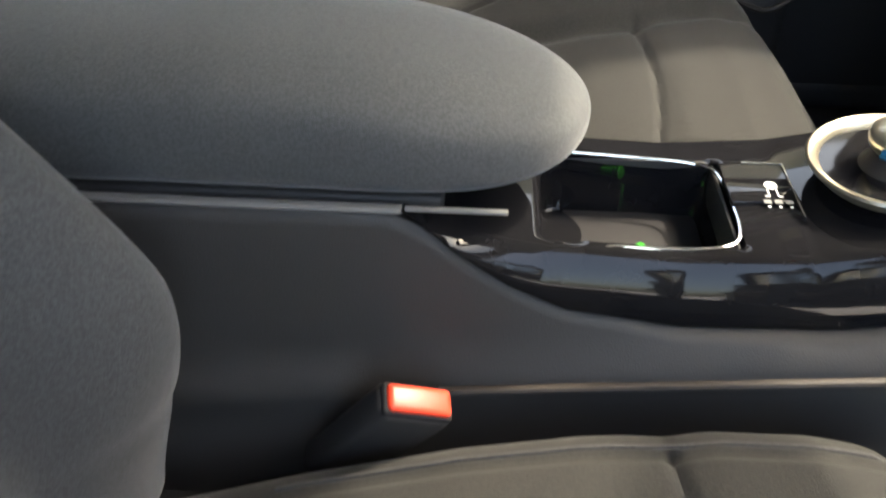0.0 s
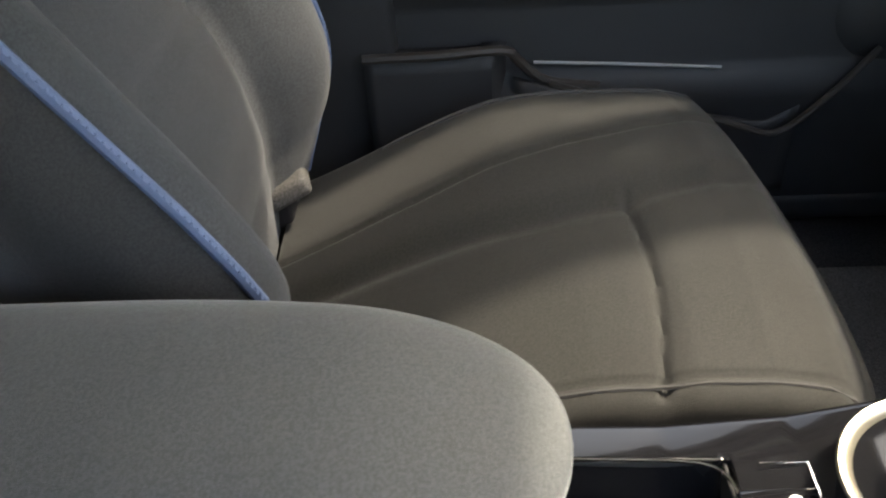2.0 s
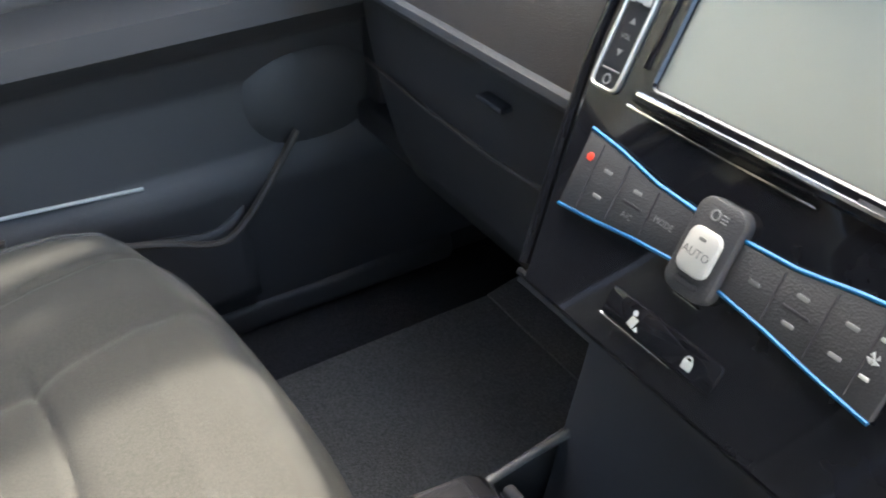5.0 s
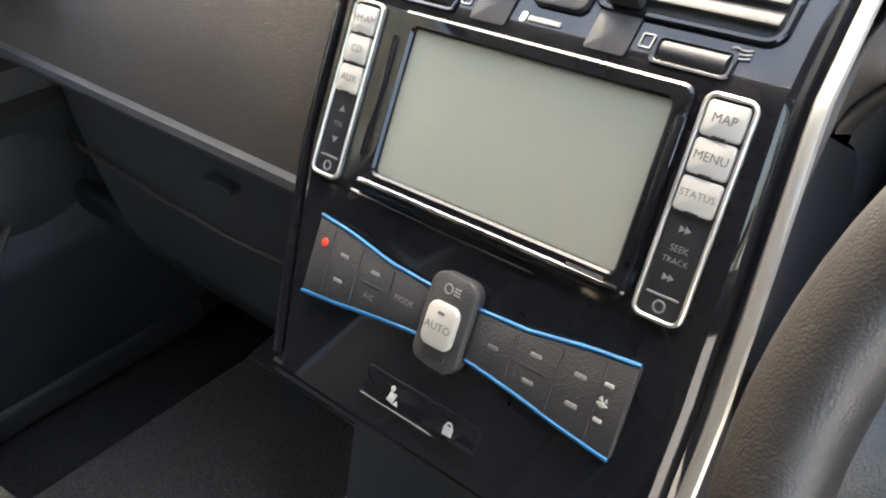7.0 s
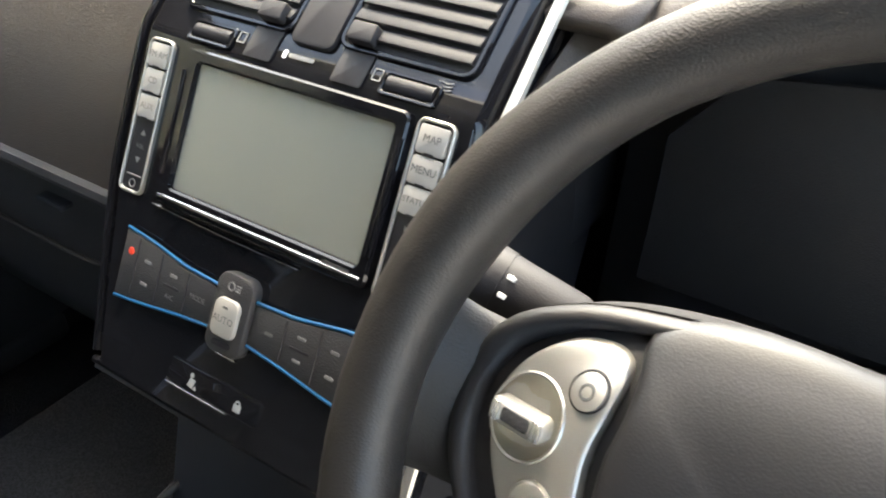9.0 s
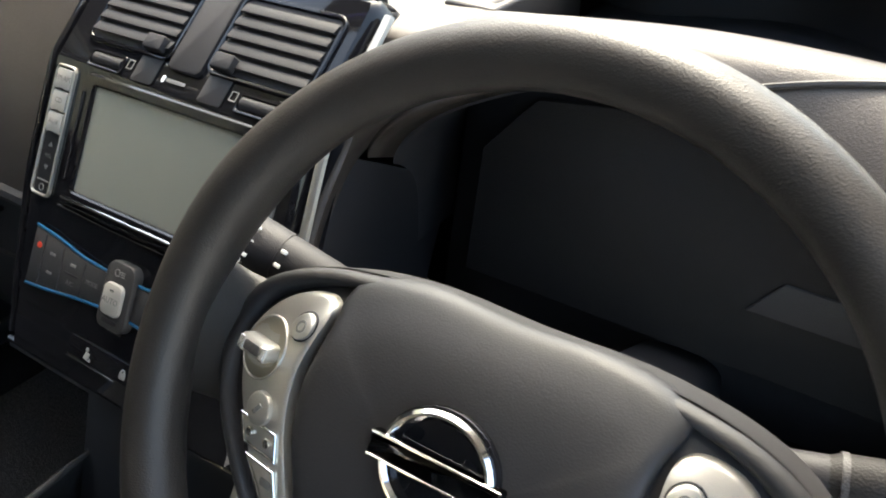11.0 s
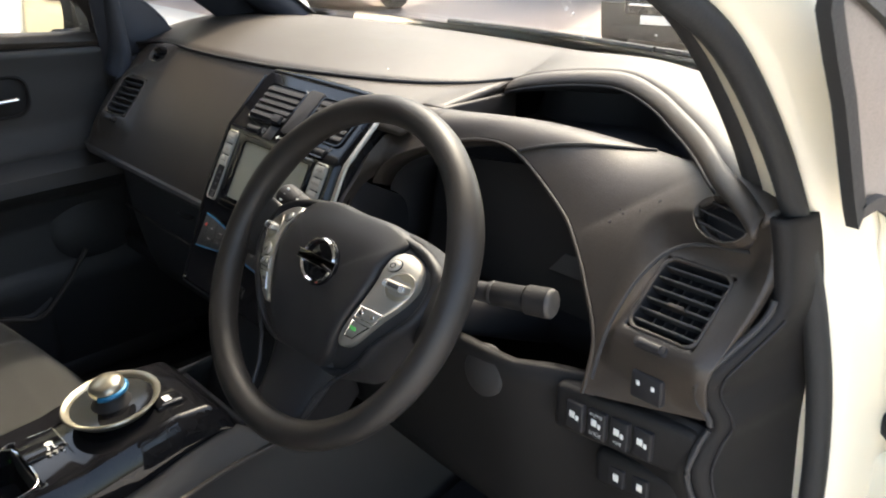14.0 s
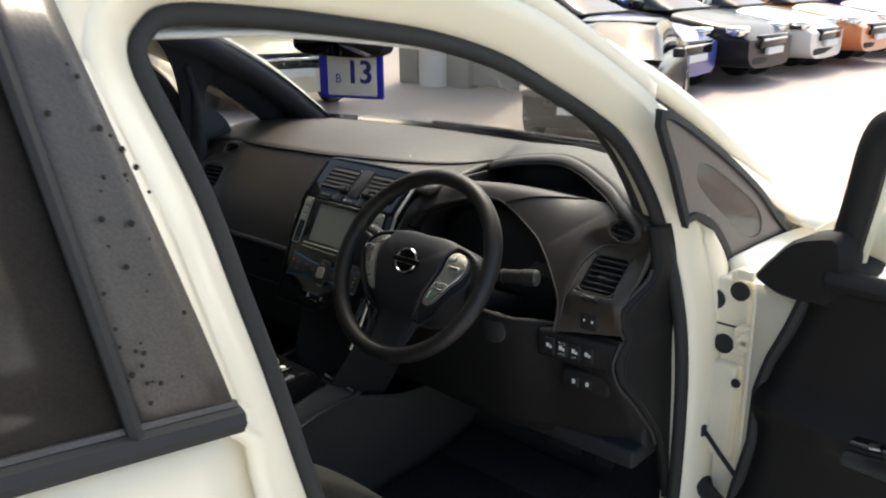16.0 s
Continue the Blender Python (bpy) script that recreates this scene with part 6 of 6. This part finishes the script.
def front_edge(z):
    """Where the trim begins along the door."""
    return table(z, ((.36, -.01), (.58, .016), (.70, .040), (.80, .041), (.86, .056), (.92, .081), (1.0, .107), (1.05, .112)))


# darker copy of the passenger door's trim: its shade is in the colour
part("inner_trim", surf(lambda s, t: dr(lerp(front_edge(lerp(.36, 1.03, t)), 1.08, s), swell(lerp(.36, 1.03, t)) * (.6 + .4 * min(1, s * 8)), lerp(.36, 1.03, t)), 24, 40), LOWER, ddoor, "dark grained inner trim with shade put into its colour", thick=.02, smooth=50)
part("trim_edge", tube([dr(front_edge(z) - .004, .012, z) for z in [lerp(.37, 1.03, i / 20) for i in range(21)]], .012, 8), RUBBER, ddoor, "rubber edge of the trim")
part("door_shell", cat(surf(lambda s, t: dr(lerp(.012, 1.10, s), -.004, lerp(.34, .985, t)), 10, 8), surf(lambda s, t: dr(.012 - .012 * math.sin(s * math.pi / 2), -.004 - .075 * (1 - math.cos(s * math.pi / 2)), lerp(.34, .985 - .03 * s, t)), 6, 8), surf(lambda s, t: dr(lerp(.0, 1.10, s), -.079 - .055 * min(1, s * 5) - .02 * math.sin(math.pi * t), lerp(.34, .955 + .07 * min(1, s * 5), t)), 20, 8)), PAINT, ddoor, "cream-white painted door shell", thick=.01)
sail = curve([dr(.012, .02, 1.005), dr(.024, .02, 1.026), dr(.040, .02, 1.046), dr(.071, .02, 1.081), dr(.113, .02, 1.100), dr(.155, .02, 1.100), dr(.16, .02, 1.0), dr(.107, .02, .985), dr(.06, .02, .985), dr(.034, .02, .993)], 30, closed=True)
sail_mid = dr(.10, .02, 1.04)
part("mirror_sail", rings([[p + (dr(0, -.05, 0) - dr(0, 0, 0)) for p in sail], sail, [p.lerp(sail_mid, .12) + (dr(0, .012, 0) - dr(0, 0, 0)) for p in sail]]), LOWER, ddoor, "black mirror corner trim")
frame_path = curve([dr(.13, -.02, 1.03), dr(.15, -.02, 1.16), dr(.165, -.02, 1.255), dr(.20, -.02, 1.285), dr(.34, -.02, 1.34), dr(.60, -.02, 1.42), dr(.95, -.02, 1.46), dr(1.10, -.02, 1.44), dr(1.09, -.02, 1.30), dr(1.05, -.02, 1.04)], 50)
part("window_frame", tube(frame_path, .021, 10, flat=1.2), LOWER, ddoor, "black window frame with rubber seal")
part("frame_skin", tube([p + (dr(0, -.035, 0) - dr(0, 0, 0)) for p in frame_path], .024, 8), PAINT, ddoor, "white outer frame")
pane = part("window_pane", ([p + (dr(0, -.01, 0) - dr(0, 0, 0)) for p in frame_path], [tuple(range(len(frame_path)))]), GLASS, ddoor, "clear side window", thick=.004)
pane.visible_shadow = False
part("sill_trim", tube([dr(.14, .022, 1.035), dr(.6, .022, 1.05), dr(1.06, .022, 1.06)], .022, 10, flat=.8), LOWER, ddoor, "window sill trim")
part("armrest", tube([dr(.22, .055, .77), dr(.5, .065, .80), dr(.95, .06, .81)], [.02, .035, .03], 12, flat=.7), TRIM, ddoor, "door armrest")
sw = part("switch_panel", tube([dr(.24, .085, .815), dr(.36, .088, .83)], .018, 10, flat=.5), GLOSS, ddoor, "window switch panel")
part("switch_key", cat(*[tube([dr(.27 + .03 * i, .10, .828), dr(.285 + .03 * i, .10, .832)], .006, 8) for i in range(3)]), CHROME, sw)
part("check_strap", tube([(.800, .228, .651), (.820, .215, .646), (.850, .195, .634), (.895, .170, .615)], .0055, 8, flat=.6), RUBBER, ddoor, "black door check strap")
part("strap_socket", rbox((.786, .214, .640), (.808, .240, .668), .006), RUBBER, ddoor)
part("cable_boot", tube([(.80, .246, .54), (.82, .22, .53), (.86, .19, .53)], .017, 10), RUBBER, ddoor, "rubber cable boot")
wing = thing("driver_wing_mirror", (1.02, .17, 1.02), "door mirror on the open driver door", "wing mirror")
mc = dr(.14, -.16, 1.09)
part("mirror_shell", rings([[mc + (dr(h, k * .10 * math.cos(a), 0) - dr(0, 0, 0)) + Vector((0, 0, .07 * k * math.sin(a))) for a in [j * math.tau / 24 for j in range(24)]] for k, h in ((.9, -.03), (1, -.02), (1, .02), (.7, .06), (.1, .08))]), PAINT, wing, "white mirror shell")
part("mirror_foot", tube([dr(.13, -.02, 1.02), dr(.14, -.10, 1.04)], .03, 10), DARK, wing)

# ---- interior mirror and tag ----
im = thing("rear_view_mirror", (-.02, .06, 1.34), "black rear-view mirror under the windscreen header", "rear-view mirror")
def mir(k, d):
    o = Vector((-.03, .085, 1.352))
    return [o + Vector((.118 * k * math.copysign(abs(math.cos(a)) ** .45, math.cos(a)), d + .03 * math.cos(a) * k, .031 * k * math.copysign(abs(math.sin(a)) ** .6, math.sin(a)))) for a in [j * math.tau / 32 for j in range(32)]]
part("mirror_body", rings([mir(.96, -.022), mir(1, -.016), mir(1, .004), mir(.8, .022), mir(.3, .03)]), DARK, im, "black mirror housing")
part("mirror_glass", rings([mir(.93, -.0228), mir(.5, -.0228), mir(.01, -.0228)], False), DIMMED, im)
part("mirror_stem", tube([(-.03, .10, 1.36), (-.01, .09, 1.40), (0, .075, 1.425)], .012, 10), DARK, im)
tag = thing("paper_tag", (-.005, .09, 1.28), "blue-edged paper tag hanging from the rear-view mirror", "tag")
def tg(u, v, w):
    return Vector((-.012 + u, .085 + .25 * u - w, 1.282 + v + .02 * u))
part("tag_sleeve", prism(rrect(-.080, -.050, .080, .048, .006), tg, -.002, .002, .0005), material("blue_card", (.03, .03, .45), .5, vary=.1), tag, "blue plastic tag sleeve")
part("tag_paper", prism(rrect(-.058, -.044, .066, .044, .002), tg, .002, .003, .0003), material("paper", (.72, .70, .66), .8, vary=.06, vary_scale=30), tag, "white paper insert")
TAGINK = material("blue_ink", (.03, .04, .22), .6)
for k in range(5):
    writing("lettering", "13", tg(.024 + (k % 3 - 1) * .0022, .004 + (k // 3) * .002, .0036 + k * .0001), (1, .25, .02), (0, 0, 1), .070, TAGINK, tag, "bold blue number")
writing("lettering", "B", tg(-.030, -.008, .0036), (1, .25, .02), (0, 0, 1), .028, TAGINK, tag)
part("tag_string", tube([(-.012, .083, 1.332), (-.02, .080, 1.345)], .002, 6), DARK, tag)


# ---- things round the car ----
ASPHALT = material("red_brown_paving", (.46, .37, .33), .7, bump=((25, .3, "noise"),), vary=.25, vary_scale=.9)
part("pavement", surf(lambda s, t: (lerp(-12, 3, s), lerp(4, 26, t), .004), 2, 2), ASPHALT)
tagged(bpy.data.objects["pavement"], "red-brown paved lane behind the car", "pavement", kind="structure")


def lot_car(cx, cy, turn, col, label, size=1.0):
    """A parked saloon: body, glasshouse, lamps, grille, wheels; its nose toward -y before turning."""
    ob = thing("parked_car", (cx, cy, 0), label, "car", "parked cars")
    m = Matrix.Translation((cx, cy, 0)) @ Matrix.Rotation(radians(turn), 4, "Z") @ Matrix.Scale(size, 4)
    paint = material("car_paint", col, .3, coat=.8 if max(col) > .02 else .1, spec=.5 if max(col) > .02 else .2, vary=.05, vary_scale=2)
    def p(name, geo, mt, par=ob, lab="", **k):
        return part(name, moved(geo, m), mt, par, lab, **k)
    def body(f):
        y = lerp(-2.1, 2.1, f)
        hw = .86 * (1 - .16 * abs(2 * f - 1) ** 4)
        top = table(f, ((0, .62), (.06, .80), (.28, .98), (.40, 1.02), (.75, 1.02), (.95, 1.0), (1, .75)))
        out = []
        for j in range(20):
            a = j * math.tau / 20
            c, s = math.cos(a), math.sin(a)
            z = .62 + (top - .62) * math.copysign(abs(s) ** .5, s) if s > 0 else .62 - .38 * abs(s) ** .5
            out.append(Vector((hw * math.copysign(abs(c) ** .35, c), y - .05 * (1 - abs(c)) * (f < .1), z)))
        return out
    shell_ = p("body", rings([body(i / 24) for i in range(25)]), paint, smooth=50)
    def cabin(f):
        y = lerp(-.95, 1.75, f)
        h = table(f, ((0, .02), (.3, .42), (.55, .47), (.8, .40), (1, .06)))
        return [Vector((.80 * x * (1 - .35 * h), y, .98 + h * zz)) for x, zz in ((-1, 0), (-.97, .5), (-.8, .95), (-.3, 1.02), (.3, 1.02), (.8, .95), (.97, .5), (1, 0))]
    p("glasshouse", rings([cabin(i / 16) for i in range(17)]), TINT, shell_, "dark car windows", smooth=50)
    p("roof", surf(lambda s, t: cabin(lerp(.32, .82, s))[2].lerp(cabin(lerp(.32, .82, s))[5], t) + Vector((0, 0, .02 + .02 * math.sin(math.pi * t))), 8, 6), paint, shell_, thick=.03)
    p("grille", rbox((-.45, -2.16, .50), (.45, -2.05, .68), .03), GLOSS, shell_, "black grille with a chrome bar")
    p("grille_bar", rbox((-.40, -2.18, .60), (.40, -2.14, .63), .01), CHROME, shell_)
    p("bumper_inlet", rbox((-.60, -2.12, .28), (.60, -2.02, .40), .03), RUBBER, shell_)
    p("plate", rbox((-.26, -2.185, .42), (.26, -2.14, .51), .004), PRINT, shell_, "pale number plate without characters")
    for sx in (-1, 1):
        p("headlight", rbox((min(sx * .50, sx * .80), -2.02, .66), (max(sx * .50, sx * .80), -1.78, .80), .04), CHROME, shell_, "bright headlight")
        p("door_mirror", rbox((min(sx * .86, sx * 1.02), -.62, 1.0), (max(sx * .86, sx * 1.02), -.50, 1.12), .03), paint, shell_)
        for sy in (-1.32, 1.32):
            w = p("wheel", revolve(((.18, -.09), (.30, -.10), (.325, -.06), (.325, .06), (.30, .10), (.21, .09), (.21, .06)), (sx * .76, sy, .325), (sx, 0, 0), 24), RUBBER, ob)
            p("rim", revolve(((.21, .06), (.20, .085), (.06, .075), (0, .09)), (sx * .76, sy, .325), (sx, 0, 0), 10), SILVER, w)
    return ob


lot_car(-5.70, 8.95, 92, (.035, .05, .26), "navy-blue parked car with bright headlights")
lot_car(-5.42, 10.75, 90, (.014, .014, .016), "black parked car seen nose on")
lot_car(-5.30, 12.55, 91, (.62, .60, .55), "white parked car in the row")
lot_car(-5.10, 14.4, 88, (.62, .20, .06), "orange-red parked car further off")
lot_car(-5.0, 16.3, 90, (.05, .05, .22), "dark blue parked car at the end of the row")
lot_car(-8.2, 5.5, 70, (.62, .55, .40), "cream parked car beyond the passenger side")
lot_car(-3.25, 6.60, 20, (.012, .013, .015), "small black parked car before the glazed front", .72)
lot_car(-5.4, -.6, 90, (.6, .6, .6), "silver parked car beside the passenger door")

# glazed showroom front
hall = thing("showroom", (-7, 7.6, 0), "white-framed glazed showroom front with columns", "building")
WALL = material("render_wall", (.72, .70, .66), .8, bump=((40, .2, "noise"),), vary=.08, vary_scale=1.5)
FRAME = material("grey_frame", (.16, .18, .19), .45, vary=.1)
part("facade", cat(rbox((-16, 7.4, 0), (-8.2, 7.65, 4.2), .02), rbox((-8.2, 7.4, 2.9), (-5.1, 7.65, 4.2), .02)), WALL, hall, "pale rendered wall")
for i in range(6):
    x = -16.9 + i * 1.45
    win = part("window", rbox((x, 7.36, .15), (x + 1.25, 7.40, 2.7), .01), TINT, hall, "large showroom pane")
    part("frame", cat(rbox((x - .06, 7.30, .1), (x, 7.42, 2.8), .01), rbox((x + 1.25, 7.30, .1), (x + 1.31, 7.42, 2.8), .01), rbox((x, 7.30, 2.7), (x + 1.25, 7.42, 2.8), .01)), FRAME, win)
BEIGE = material("beige_wall", (.44, .39, .27), .8, bump=((40, .2, "noise"),), vary=.1, vary_scale=1.5)
# wall beyond the passenger side; unseen height added to keep sky off the gloss
wing_hall = thing("showroom_wing", (-9.4, -2, 0), "rendered showroom wing beside the parked cars, height added to block sky", "building")
part("facade", rbox((-9.6, -14, 0), (-9.3, 7.38, 7.2), .02), BEIGE, wing_hall, "beige rendered wall")
for i in range(7):
    y = -12.6 + i * 2.8
    win = part("window", rbox((-9.30, y, .3), (-9.26, y + 2.0, 2.9), .01), TINT, wing_hall, "large dark showroom pane")
    part("frame", cat(rbox((-9.30, y - .07, .22), (-9.22, y, 2.98), .01), rbox((-9.30, y + 2.0, .22), (-9.22, y + 2.07, 2.98), .01), rbox((-9.30, y, 2.9), (-9.22, y + 2.0, 2.98), .01), rbox((-9.30, y, .22), (-9.22, y + 2.0, .30), .01)), FRAME, win)
rear_hall = thing("rear_building", (-6, -9.2, 0), "beige rendered building with white pilasters behind the car", "building")
part("facade", rbox((-15, -9.4, 0), (1, -9.1, 5.0), .02), BEIGE, rear_hall, "beige rendered wall")
for i in range(9):
    x = -14.4 + i * 1.8
    part("pilaster", rbox((x, -9.1, 0), (x + .45, -8.98, 4.8), .02), WALL, rear_hall, "white pilaster")
    part("window", rbox((x + .75, -9.1, 1.1), (x + 1.5, -9.07, 2.6), .01), TINT, rear_hall, "dark window")
post = thing("lot_post", (-6.8, 7.8, 0), "white round post standing in the yard", "post")
part("post_shaft", revolve(((.25, 0), (.25, 3.8)), (-6.8, 7.8, 0), (0, 0, 1), 24), WALL, post)
for x0, x1 in ((-7.43, -7.08), (-6.53, -6.13)):
    side_post = thing("lot_post", ((x0 + x1) / 2, 7.8, 0), "dark square post beside the white post", "post")
    part("post_shaft", rbox((x0, 7.68, 0), (x1, 7.92, 3.8), .02), FRAME, side_post)
partition = thing("glass_partition", (-5.6, 7.8, 0), "grey-green glass panel in a dark frame", "glass panel")
part("panel_glass", rbox((-6.13, 7.78, .05), (-5.30, 7.82, 2.9), .005), material("green_glass", (.16, .20, .19), .15, coat=.5, vary=.2, vary_scale=2), partition)
part("panel_frame", cat(rbox((-6.13, 7.75, 2.9), (-5.2, 7.85, 3.0), .01), rbox((-5.30, 7.75, 0), (-5.2, 7.85, 3.0), .01)), FRAME, partition)
